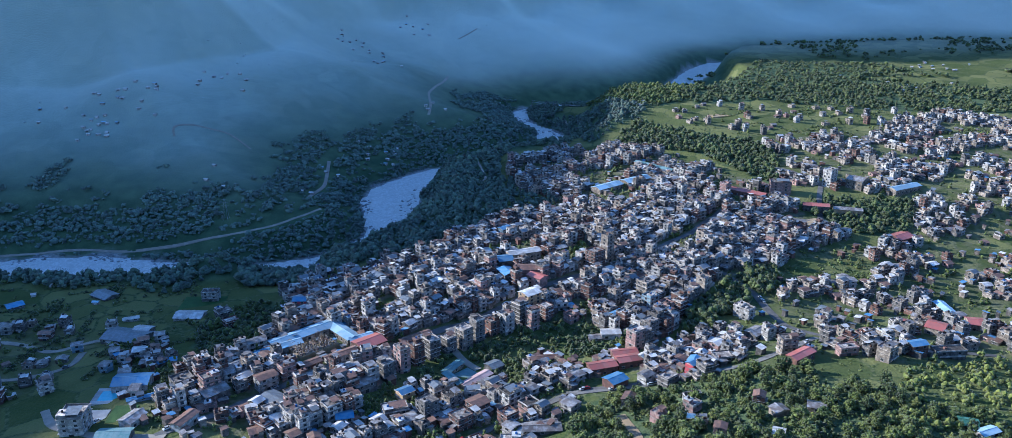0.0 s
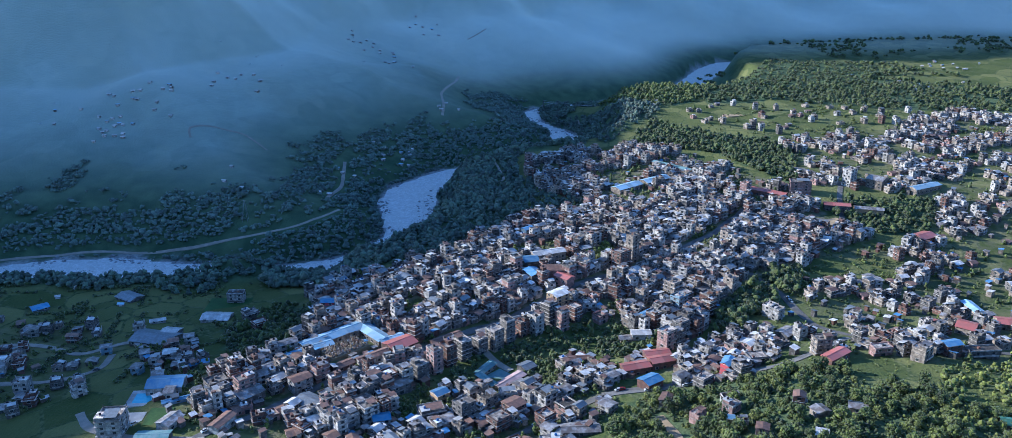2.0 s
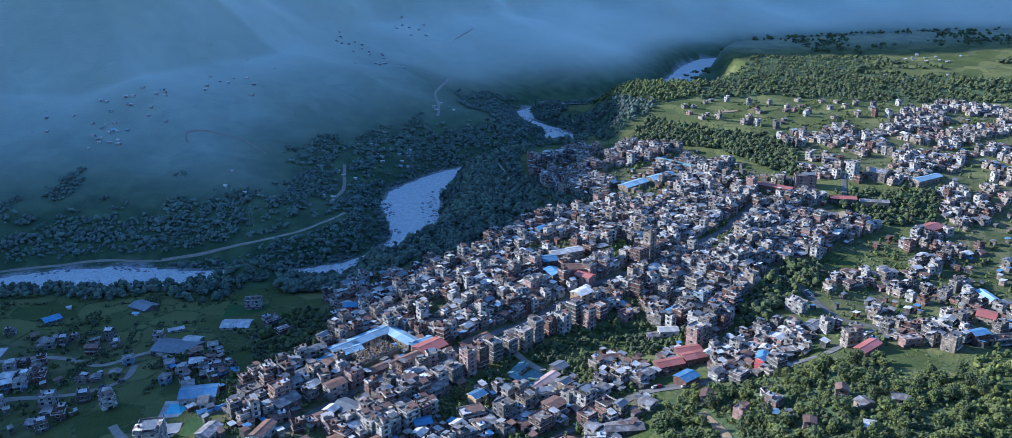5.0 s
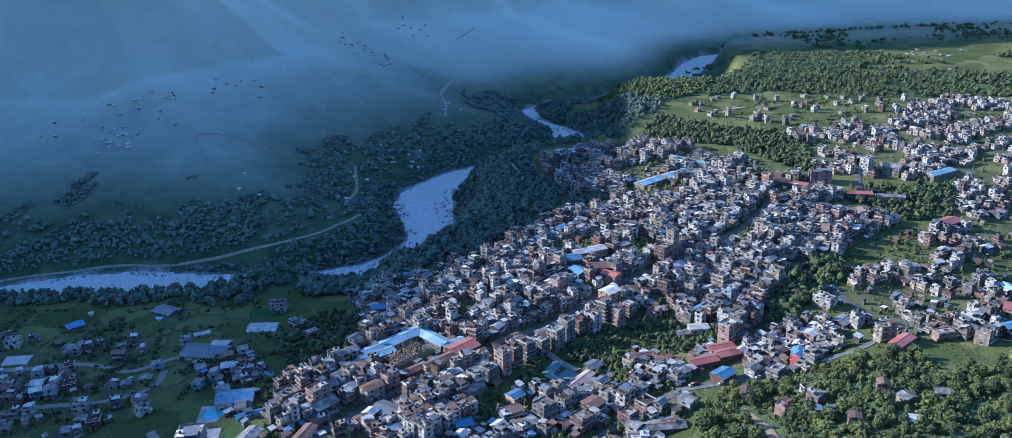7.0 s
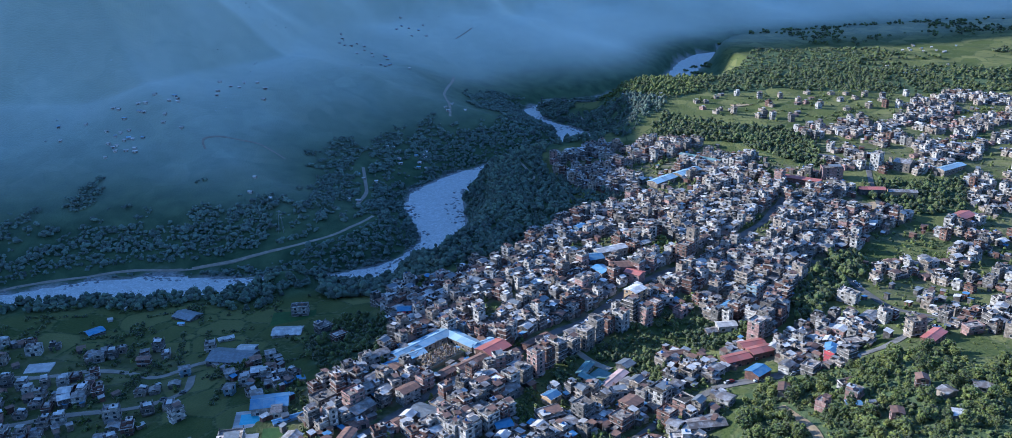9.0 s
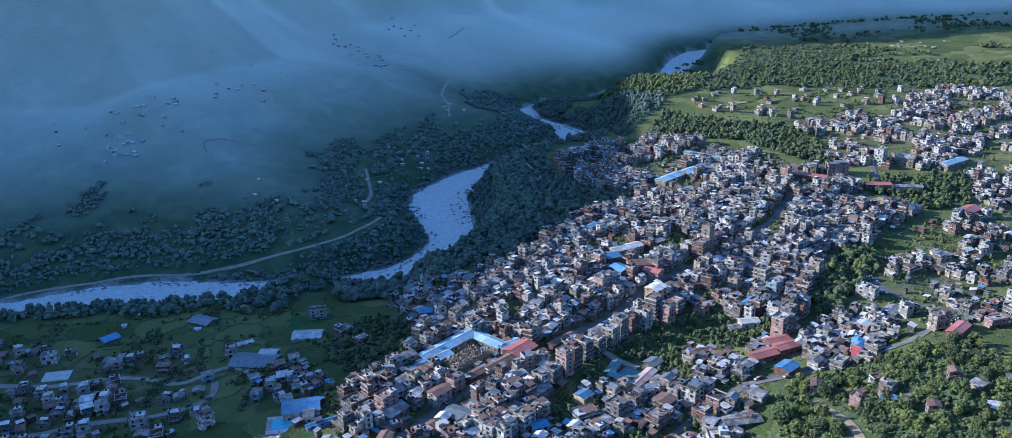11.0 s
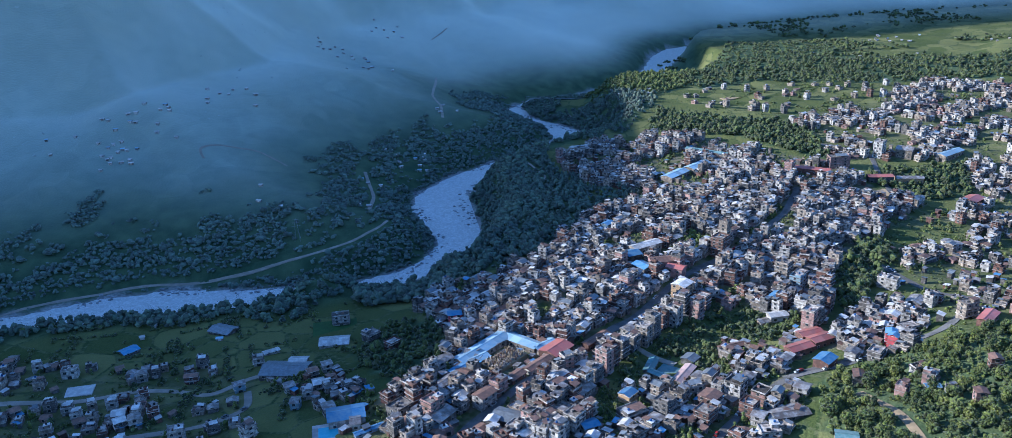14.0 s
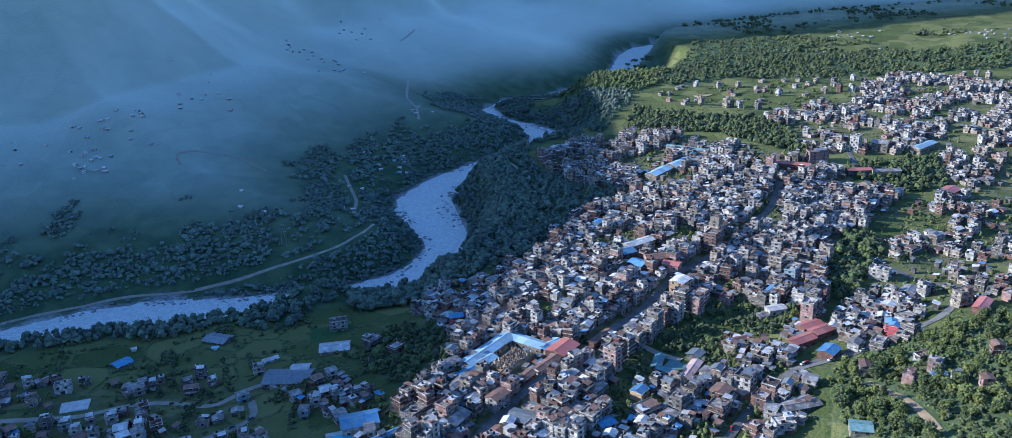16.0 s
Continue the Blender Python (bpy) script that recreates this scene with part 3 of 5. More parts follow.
window_kit.box(-1.05, 1.05, -0.22, 0.0, -0.1, -0.003, BAND)
WINDOW = window_kit.mesh("window")
door_kit = Kit()
door_kit.box(-1.3, 1.3, -0.08, 0.0, 0, 2.3, FRAME)
door_kit.box(-1.15, 1.15, -0.10, -0.05, 0.05, 2.05, PANE)
DOOR = door_kit.mesh("door")


def house_pieces(w, d, n, wall, roof, rng):
    """The pieces of a storeyed town house: (name, kit, pose) each; windows and doors share their meshes."""
    wm, st, pieces = WALL[wall], 2.65, []
    top = n * st
    jut = rng.choice([0.0, 0.7, 1.0]) if n > 1 else 0.0
    body = Kit()
    body.box(-w / 2, w / 2, -d / 2 + jut, d / 2, -4.0, st, wm)
    if n > 1:
        body.box(-w / 2, w / 2, -d / 2, d / 2, st + 0.003, top, wm)
    pieces.append(("wall", body, None))
    ledge = rng.choice([0.18, 0.3, 0.55])
    for s in range(1, n + 1):
        slab = Kit()
        slab.box(-w / 2 - ledge, w / 2 + ledge, -d / 2 - ledge, d / 2 + ledge, -0.11, 0.08, DECK if s == n else BAND)
        pieces.append(("floor_slab", slab, pose(0, 0, s * st)))
    if roof == "flat":
        rail = Kit()
        h = rng.choice([0.5, 0.8, 1.0])
        t, z0 = 0.18, top + 0.083
        pm = wm if rng.random() < 0.6 else BAND
        rail.box(-w / 2, w / 2, -d / 2, -d / 2 + t, z0, z0 + h, pm)
        rail.box(-w / 2, w / 2, d / 2 - t, d / 2, z0, z0 + h, pm)
        rail.box(-w / 2, -w / 2 + t, -d / 2 + t, d / 2 - t, z0, z0 + h, pm)
        rail.box(w / 2 - t, w / 2, -d / 2 + t, d / 2 - t, z0, z0 + h, pm)
        if rng.random() < 0.4:
            for cx in (-1, 1):
                for cy in (-1, 1):
                    ax, ay = cx * (w / 2 - 0.17), cy * (d / 2 - 0.17)
                    post = Kit()
                    post.box(ax - 0.16, ax + 0.16, ay - 0.16, ay + 0.16, z0 + h + 0.003, z0 + h + rng.uniform(0.5, 1.5), DECK)
                    pieces.append(("corner_post", post, None))
        for _ in range(rng.randint(1, 2)):      # low walls, water troughs and planters left on the roof
            cx, cy, a, b = rng.uniform(-w * 0.3, w * 0.3), rng.uniform(-d * 0.3, d * 0.3), rng.uniform(0.3, 1.3), rng.uniform(0.3, 0.9)
            trough = Kit()
            trough.box(cx - a, cx + a, cy - b, cy + b, z0, z0 + rng.uniform(0.4, 1.3), rng.choice([wm, BAND, ROOF["rust"], ROOF["tin"], TANK_BLACK, WALL["brick"]]))
            pieces.append(("roof_trough", trough, None))
        pieces.append(("parapet", rail, None))
        if rng.random() < 0.6:
            hut = Kit()
            hw, hd, sx, sy = rng.uniform(2.6, w * 0.5), rng.uniform(2.6, d * 0.55), rng.choice([-1, 1]), rng.choice([-1, 1])
            cx, cy = sx * (w / 2 - hw / 2 - 0.25), sy * (d / 2 - hd / 2 - 0.25)
            hut.box(cx - hw / 2, cx + hw / 2, cy - hd / 2, cy + hd / 2, z0, z0 + 2.1, wm)
            hut.box(cx - hw / 2 - 0.3, cx + hw / 2 + 0.3, cy - hd / 2 - 0.3, cy + hd / 2 + 0.3, z0 + 2.103, z0 + 2.25, rng.choice([DECK, ROOF["tin"], ROOF["rust"], ROOF["white_sheet"], DECK, DECK]))
            pieces.append(("stair_hut", hut, None))
            if rng.random() < 0.7:
                tank = Kit()
                tank.drum(cx, cy, 0.6, z0 + 2.25, z0 + 3.3, rng.choice([TANK_BLACK, TANK_BLACK, TANK_BLACK, TANK_BLUE]))
                pieces.append(("water_tank", tank, None))
        if rng.random() < 0.5:
            lean = Kit()
            a = rng.uniform(0.1, 0.4)
            lean.block([(-w * a, -d / 2 + 0.3, z0 + 2.0), (w * 0.4, -d / 2 + 0.3, z0 + 2.0), (w * 0.4, d * 0.1, z0 + 2.5), (-w * a, d * 0.1, z0 + 2.5),
                        (-w * a, -d / 2 + 0.3, z0 + 2.1), (w * 0.4, -d / 2 + 0.3, z0 + 2.1), (w * 0.4, d * 0.1, z0 + 2.6), (-w * a, d * 0.1, z0 + 2.6)], ROOF[rng.choice(["tin", "rust", "rust", "white_sheet", "slate", "tin", "tin", "rust"])])
            for px in (-w * a + 0.1, w * 0.4 - 0.1):
                for py, pz in ((-d / 2 + 0.35, 2.0), (d * 0.1 - 0.1, 2.48)):
                    lean.box(px - 0.06, px + 0.06, py - 0.06, py + 0.06, z0, z0 + pz, STEEL)
            pieces.append(("roof_shelter", lean, None))
    else:
        sheet = Kit()
        gable(sheet, w, d, top + 0.083, rng.uniform(0.55, 1.15), ROOF[roof.replace("gable_", "").replace("white", "white_sheet")], ends=wm)
        pieces.append(("roof", sheet, None))
    if n > 1 and rng.random() < 0.6:
        bal = Kit()
        z = st * rng.randint(1, n - 1) + 0.083
        bw = w * rng.uniform(0.5, 0.9)
        bal.box(-bw / 2, bw / 2, -d / 2 - 1.2, -d / 2 - ledge - 0.003, z - 0.2, z - 0.05, BAND)
        bal.box(-bw / 2, bw / 2, -d / 2 - 1.2, -d / 2 - 1.12, z - 0.05, z + 0.85, rng.choice([wm, BAND, FRAME]))
        pieces.append(("balcony", bal, None))
    for s in range(n):
        for face, length in ((0, w), (180, w), (90, d), (270, d)):
            count = 2 if length > 7.9 else 1
            if face in (90, 180, 270) and rng.random() < 0.4:
                count -= 1
            if s == 0 and face == 0:
                pieces.append(("door", DOOR, pose(0, -d / 2 + jut - 0.003, 0.05)))
                continue
            for c in range(count):
                along = (c + 0.5) / count * length - length / 2
                depth = (d if face in (0, 180) else w) / 2
                a = radians(face)
                ox, oy = math.cos(a) * along + math.sin(a) * (depth + 0.003), math.sin(a) * along - math.cos(a) * (depth + 0.003)
                pieces.append(("window", WINDOW, pose(ox, oy, s * st + 0.95, 0, 0, face)))
    return pieces


WALL_WORDS = {"concrete": "bare grey concrete", "cream": "cream plastered", "white": "white plastered", "brick": "bare red-brick", "rose_wall": "faded rose plastered", "ochre": "ochre plastered", "pale_blue": "pale blue plastered", "blue_wall": "blue painted", "red_wall": "bright red painted"}
ROOF_WORDS = {"blue": "blue sheet-metal", "sky_blue": "sky-blue sheet-metal", "tin": "dull tin", "white_sheet": "white sheet", "white": "white sheet", "rust": "rusty sheet-iron", "red": "red sheet-metal", "brick_red": "brick-red sheet-metal", "rose": "faded rose sheet", "teal": "teal sheet-metal", "green": "dark green sheet", "slate": "grey sheet"}
SIZES = {1: "single-storey", 2: "two-storey", 3: "three-storey", 4: "four-storey", 5: "five-storey", 6: "six-storey", 8: "eight-storey"}
taken = []          # centres and reaches of what is built, to keep the rest apart


def assemble(name, pieces, m, label, category, group=""):
    root = new(name)
    root.matrix_basis = m
    tagged(root, label, category, group)
    hut = root
    for kind, what, local in pieces:
        ob = part(kind, what.mesh(kind) if isinstance(what, Kit) else what, hut if kind == "water_tank" else root, m=local)
        hut = ob if kind == "stair_hut" else hut
    return root


def base_height(x, y, r):
    return float(on_sheet([x - r, x + r, x, x, x], [y, y, y - r, y + r, y]).mean())


def house(x, y, w, d, n, turn, wall, roof="flat"):
    """A town house of n storeys that stands by itself."""
    rng = random.Random(f"{x}{y}{w}")
    w, d = w * 0.78, d * 0.78
    cover = "flat concrete roof" if roof == "flat" else ROOF_WORDS[roof.replace("gable_", "")] + " gable roof"
    assemble("house", house_pieces(w, d, n, wall, roof, rng), pose(x, y, base_height(x, y, 3), 0, 0, turn), f"{SIZES[n]} {WALL_WORDS[wall]} house with {cover}", "house", "town houses")
    taken.append((x, y, max(w, d) * 0.55))


def hall(x, y, length, w, h, turn, wall, roof):
    """A long low building under a pitched sheet roof."""
    body, top = Kit(), Kit()
    body.box(-length / 2, length / 2, -w / 2, w / 2, -4, h - 0.9, WALL[wall])
    pieces = [("wall", body, None)]
    strips = max(1, int(length / 6))
    for i in range(strips):          # the sheets of each bay
        a, b = -length / 2 + i * length / strips, -length / 2 + (i + 1) * length / strips
        bay = Kit()
        for s in (-1, 1):
            rise, eave = max(0.5, w * 0.13), 0.6
            y0 = s * (w / 2 + eave)
            za, zb = h - 0.9 - rise * eave / (w / 2), h - 0.9 + rise
            lo, hi = a + (0.02 if i else -0.5), b + (0.0 if i < strips - 1 else 0.5)
            c = [(lo, y0, za), (hi, y0, za), (hi, 0, zb), (lo, 0, zb)]
            if s > 0:
                c = [c[1], c[0], c[3], c[2]]
            bay.block(c + [(p, q, z + 0.1) for p, q, z in c], ROOF[roof])
        pieces.append(("roof_bay", bay, None))
    rise = max(0.5, w * 0.13)
    for s in (-1, 1):
        ends = Kit()
        x0, x1 = s * length / 2 - 0.1, s * length / 2
        ends.block([(x0, -w / 2, h - 0.897), (x1, -w / 2, h - 0.897), (x1, w / 2, h - 0.897), (x0, w / 2, h - 0.897), (x0, -0.05, h - 0.92 + rise), (x1, -0.05, h - 0.92 + rise), (x1, 0.05, h - 0.92 + rise), (x0, 0.05, h - 0.92 + rise)], WALL[wall])
        pieces.append(("gable_end", ends, None))
    ridge = Kit()
    ridge.box(-length / 2 - 0.5, length / 2 + 0.5, -0.22, 0.22, h - 0.9 + rise + 0.05, h - 0.9 + rise + 0.16, ROOF[roof])
    pieces.append(("ridge_cap", ridge, None))
    for s in (-1, 1):
        for i in range(int(length / 5)):
            for storey in range(2 if h > 7 else 1):
                px = -length / 2 + (i + 0.5) * length / int(length / 5)
                pieces.append(("window", WINDOW, pose(px, s * (w / 2 + 0.003), 0.9 + 3 * storey, 0, 0, 0 if s < 0 else 180)))
    assemble("hall", pieces, pose(x, y, base_height(x, y, 4), 0, 0, turn), f"long low {WALL_WORDS[wall]} hall under a {ROOF_WORDS[roof]} roof", "hall", "sheet-roofed halls")
    k = max(1, int(length / w))
    for i in range(k):
        t = (i + 0.5) / k * length - length / 2
        taken.append((x + t * math.cos(radians(turn)), y + t * math.sin(radians(turn)), w * 0.6))


# ---- the buildings that stand out ----
hall(-126, 480, 42, 10, 5, 42, "cream", "sky_blue")
hall(-130, 468, 13, 8, 4, 33, "cream", "sky_blue")
hall(-142, 457, 12, 8, 4, 41, "cream", "blue")
hall(-152, 443, 19, 6, 5, 44, "concrete", "tin")
hall(-101, 484, 25, 9, 5, -48, "cream", "sky_blue")
hall(-89, 477, 15, 8, 5, 29, "cream", "sky_blue")
hall(-83, 470, 17, 13, 6, 42, "brick", "red")
hall(-56, 481, 21, 5, 6, 38, "brick", "rust")
hall(-205, 419, 19, 13, 6, 6, "white", "blue")
hall(-200, 411, 5, 8, 5, 3, "white", "tin")
hall(-191, 363, 16, 9, 5, 3, "concrete", "teal")
hall(-188, 378, 11, 8, 5, 67, "white", "tin")
hall(-193, 403, 16, 3, 3, 25, "blue_wall", "blue")
# hall added in place of a flat white court
hall(-217, 540, 19, 12, 3, -3, "white", "white_sheet")
hall(-245, 504, 28, 17, 4, -14, "concrete", "slate")
hall(-238, 512, 11, 10, 5, -10, "concrete", "white_sheet")
hall(-258, 540, 10, 4, 3, 24, "white", "white_sheet")
hall(-355, 570, 11, 9, 3, 41, "concrete", "blue")
# hall added in place of grey slatted greenhouse frames
hall(-295, 583, 17, 12, 3, -32, "concrete", "slate")
hall(-31, 449, 16, 5, 4, 58, "cream", "teal")
hall(-30, 433, 16, 4, 4, -53, "cream", "teal")
hall(-17, 433, 21, 6, 4, 48, "cream", "rose")
hall(-7, 450, 8, 8, 4, 40, "concrete", "slate")
hall(55, 440, 16, 8, 6, 17, "brick", "brick_red")
hall(71, 446, 15, 8, 6, 17, "brick", "brick_red")
hall(70, 457, 15, 7, 6, 12, "brick", "brick_red")
hall(22, 459, 17, 5, 4, 12, "concrete", "rust")
hall(66, 492, 12, 7, 5, 3, "white", "white_sheet")
hall(56, 490, 8, 6, 3, 11, "cream", "tin")
hall(63, 390, 8, 5, 7, 66, "concrete", "rust")
hall(163, 427, 17, 7, 5.5, 37, "brick", "red")
hall(255, 500, 7, 9, 6, -42, "cream", "red")
hall(272, 494, 11, 13, 6, -38, "cream", "red")
hall(306, 509, 12, 11, 6, -9, "cream", "red")
hall(300, 539, 18, 7, 5, -87, "cream", "sky_blue")
hall(211, 342, 8, 7, 4, -22, "concrete", "green")
hall(215, 333, 10, 5, 4, 23, "white", "sky_blue")
hall(147, 357, 8, 6, 4, -20, "cream", "tin")
hall(129, 356, 6, 7, 4, -69, "cream", "tin")
hall(123, 336, 5, 6, 3, -21, "white", "white_sheet")
hall(18, 374, 19, 7, 4, 3, "concrete", "tin")
hall(-161, 376, 14, 6, 6, 68, "white", "rust")
hall(-157, 407, 14, 11, 6, 47, "concrete", "tin")
hall(-121, 400, 18, 11, 6, -35, "concrete", "slate")
hall(17, 378, 18, 5, 4, 17, "concrete", "tin")
hall(31, 343, 10, 9, 4, -25, "cream", "teal")
hall(95, 777, 30, 12, 6, 38, "cream", "sky_blue")
hall(124, 796, 30, 12, 6, 36, "cream", "sky_blue")
hall(148, 835, 45, 7, 5, -46, "cream", "teal")
hall(221, 756, 34, 9, 6, -37, "brick", "brick_red")
hall(366, 762, 33, 10, 6, 27, "cream", "sky_blue")
hall(328, 776, 15, 16, 9, -44, "cream", "tin")
hall(274, 728, 22, 9, 7, -12, "concrete", "brick_red")
hall(322, 663, 17, 13, 8, 30, "brick", "red")
hall(154, 481, 12, 9, 5, 39, "concrete", "tin")
hall(301, 724, 24, 8, 6, -15, "ochre", "tin")
hall(60, 419, 11, 9, 6, 36, "brick", "blue")
hall(13, 605, 25, 9, 9, 22, "cream", "white_sheet")
hall(-1, 594, 11, 12, 7, 15, "concrete", "blue")
hall(1, 571, 13, 10, 7, -64, "concrete", "blue")
hall(22, 561, 12, 8, 8, -44, "rose_wall", "red")
hall(16, 572, 19, 10, 9, -1, "rose_wall", "rust")
house(-214, 575, 15, 9, 3, 2, "white")
house(-193, 537, 12, 10, 2, 40, "concrete")
house(-179, 510, 11, 9, 2, 40, "brick")
house(-215, 374, 15, 17, 4, 5, "white")
house(-271, 490, 8, 7, 2, 20, "pale_blue", "gable_tin")
house(-303, 513, 10, 6, 2, 0, "brick", "gable_rust")
house(-234, 449, 6, 9, 2, -10, "pale_blue", "gable_tin")
house(-55, 414, 10, 9, 2, 40, "ochre", "gable_blue")
house(-58, 395, 17, 13, 2, 20, "concrete")
house(-41, 394, 12, 11, 4, 40, "concrete")
house(-29, 406, 11, 10, 3, 40, "cream")
house(-18, 415, 12, 9, 2, 10, "white")
house(-15, 398, 12, 12, 3, 40, "brick", "gable_rust")
house(2, 405, 11, 12, 4, 40, "white")
house(-23, 384, 12, 11, 3, 40, "brick")
house(-83, 386, 11, 9, 2, 15, "white", "gable_blue")
house(-94, 398, 13, 11, 3, 40, "cream")
house(-99, 384, 10, 9, 3, 40, "white")
house(16, 531, 15, 13, 5, 40, "ochre", "gable_white")
house(-54, 528, 9, 9, 5, 40, "cream")
house(155, 519, 10, 9, 3, 40, "white")
house(157, 512, 9, 9, 3, 40, "white")
house(160, 441, 12, 9, 4, 10, "cream")
house(193, 438, 14, 8, 2, 10, "rose_wall")
house(211, 428, 12, 10, 3, 40, "cream")
house(232, 438, 13, 9, 3, 15, "brick", "gable_blue")
house(254, 444, 24, 9, 2, 5, "concrete")
house(105, 429, 8, 8, 3, 60, "red_wall", "gable_blue")
house(124, 442, 13, 10, 2, 10, "concrete")
house(116, 462, 10, 9, 3, 40, "rose_wall")
house(125, 460, 9, 9, 3, 40, "rose_wall", "gable_white")
house(100, 459, 9, 9, 3, 40, "white")
house(77, 421, 9, 8, 2, 40, "white", "gable_tin")
house(88, 415, 12, 9, 2, 40, "concrete")
house(96, 527, 11, 10, 5, 40, "pale_blue")
house(115, 522, 9, 9, 4, 40, "brick")
house(69, 525, 9, 9, 2, 40, "cream")
house(37, 531, 11, 8, 2, 10, "white")
house(43, 516, 10, 9, 2, 40, "rose_wall")
house(73, 510, 13, 8, 3, 40, "concrete", "gable_blue")
house(65, 588, 14, 12, 6, 40, "brick")
house(76, 607, 9, 9, 8, 40, "cream")
house(96, 548, 11, 12, 5, 40, "cream")
house(101, 532, 10, 9, 5, 40, "concrete")
house(100, 507, 11, 9, 5, 40, "brick")
house(90, 488, 11, 9, 5, 40, "concrete")
house(79, 474, 12, 10, 5, 40, "rose_wall")
house(75, 370, 8, 7, 2, 40, "rose_wall")
house(92, 373, 9, 8, 2, 40, "rose_wall")
house(99, 345, 7, 7, 2, 70, "rose_wall", "gable_rust")
house(123, 368, 7, 7, 2, 70, "brick", "gable_rust")
house(88, 365, 9, 5, 1, -10, "cream", "gable_blue")
house(94, 359, 6, 5, 1, 0, "white")
house(95, 387, 11, 6, 1, 10, "white")
house(2, 363, 13, 10, 2, -5, "white")
house(1, 385, 10, 10, 3, 40, "brick")
house(12, 395, 11, 10, 3, 40, "rose_wall")
house(-90, 389, 11, 10, 4, 40, "white")
house(-93, 420, 12, 10, 3, 40, "white")
house(-79, 420, 16, 12, 2, 40, "concrete", "gable_tin")
house(-170, 432, 9, 9, 4, 40, "brick")
house(-160, 412, 12, 10, 4, 40, "rose_wall")
house(-177, 417, 14, 12, 2, 40, "concrete")
house(-85, 416, 10, 9, 3, 40, "brick")
house(-123, 430, 10, 9, 3, 40, "rose_wall")
house(-132, 420, 14, 10, 3, 40, "white", "gable_rust")
house(-264, 524, 8, 8, 2, 10, "white")
house(-383, 541, 12, 9, 2, 5, "white")
house(-256, 423, 9, 8, 3, 40, "white")
house(-296, 438, 11, 9, 3, 10, "white")
house(253, 766, 24, 14, 4, -10, "rose_wall")
house(304, 782, 14, 11, 6, 40, "white")
house(201, 760, 10, 9, 4, 40, "rose_wall")
house(102, 422, 6, 7, 3, 40, "red_wall", "gable_blue")
house(1, 693, 12, 10, 4, 40, "brick")
house(-1, 662, 12, 8, 3, 40, "pale_blue", "gable_blue")
house(-138, 530, 11, 9, 3, 0, "red_wall", "gable_blue")
house(-109, 498, 9, 8, 4, 40, "white")
house(-92, 415, 9, 10, 3, 40, "concrete")
house(-84, 425, 9, 10, 3, 40, "brick")
house(-76, 428, 9, 10, 4, 40, "white")
house(-68, 436, 10, 9, 4, 44, "concrete")
house(-60, 445, 8, 11, 6, 35, "rose_wall")
house(-53, 456, 9, 10, 5, 38, "brick")
house(-35, 474, 9, 9, 4, 40, "concrete")
house(-26, 480, 10, 11, 5, 44, "cream")
house(-18, 488, 8, 10, 6, 35, "concrete")
house(-9, 498, 9, 9, 4, 38, "brick")
house(0, 500, 9, 11, 5, 40, "white")
house(9, 511, 10, 10, 6, 44, "concrete")
house(17, 505, 8, 9, 5, 35, "rose_wall")
house(26, 518, 9, 10, 4, 40, "brick")
house(-45, 466, 9, 11, 5, 38, "concrete")
house(76, 505, 9, 10, 4, 40, "brick")
house(84, 495, 9, 10, 4, 40, "white")
house(95, 499, 9, 10, 5, 40, "concrete")
house(104, 514, 9, 10, 5, 40, "rose_wall")
house(115, 527, 9, 10, 5, 40, "brick")
house(127, 543, 9, 10, 4, 40, "concrete")
house(137, 553, 9, 10, 5, 40, "cream")
house(85, 478, 9, 10, 4, 40, "concrete")
house(101, 496, 9, 10, 4, 40, "brick")
hall(-97, 453, 20, 6, 5.5, 40, "white", "rust")
hall(-112, 441, 12, 6, 4, 42, "brick", "rust")


def spot(x, y, w, d, h, turn, name, mat, label, category, lift=0.0):
    """A flat slab laid on the ground."""
    k = Kit()
    k.box(-w / 2, w / 2, -d / 2, d / 2, -3, h, mat)
    ob = new(name, k.mesh(name))
    ob.matrix_basis = pose(x, y, base_height(x, y, 4) + lift, 0, 0, turn)
    taken.append((x, y, max(w, d) * 0.6))
    return tagged(ob, label, category)


# the swimming pool on its deck, the yard beside it, and the school court
POOL = material("pool_water", (0.20, 0.55, 0.68), (0.16, 0.48, 0.62), rough=0.12, bump=0.1, specular=0.5)
pool = new("swimming_pool")
pool.matrix_basis = pose(-214, 409, base_height(-214, 409, 5) + 0.3, 0, 0, 4)
tagged(pool, "turquoise swimming pool set in a pale paved deck", "pool")
basin, rim = Kit(), Kit()
basin.box(-5, 5, -5, 5, -1, 0.32, POOL)
for a, b, c, d in ((-8, 8, -8, -5.003), (-8, 8, 5.003, 8), (-8, -5.003, -5, 5), (5.003, 8, -5, 5)):
    rim.box(a, b, c, d, -3, 0.4, PAVING)
part("water", basin.mesh("water"), pool, "still turquoise water")
part("deck", rim.mesh("deck"), pool, "pale paved deck")
taken.append((-214, 409, 9))
spot(-211, 383, 11, 20, 0.35, 4, "courtyard", PAVING, "pale paved forecourt beside the white hotel", "courtyard")
spot(-198, 388, 12, 16, 0.3, 4, "lawn", LAWN, "mown green lawn beside the pool", "lawn")
spot(-23, 443, 13, 12, 0.25, 45, "school_court", ROOF["teal"], "worn green painted ball court between school wings", "court")
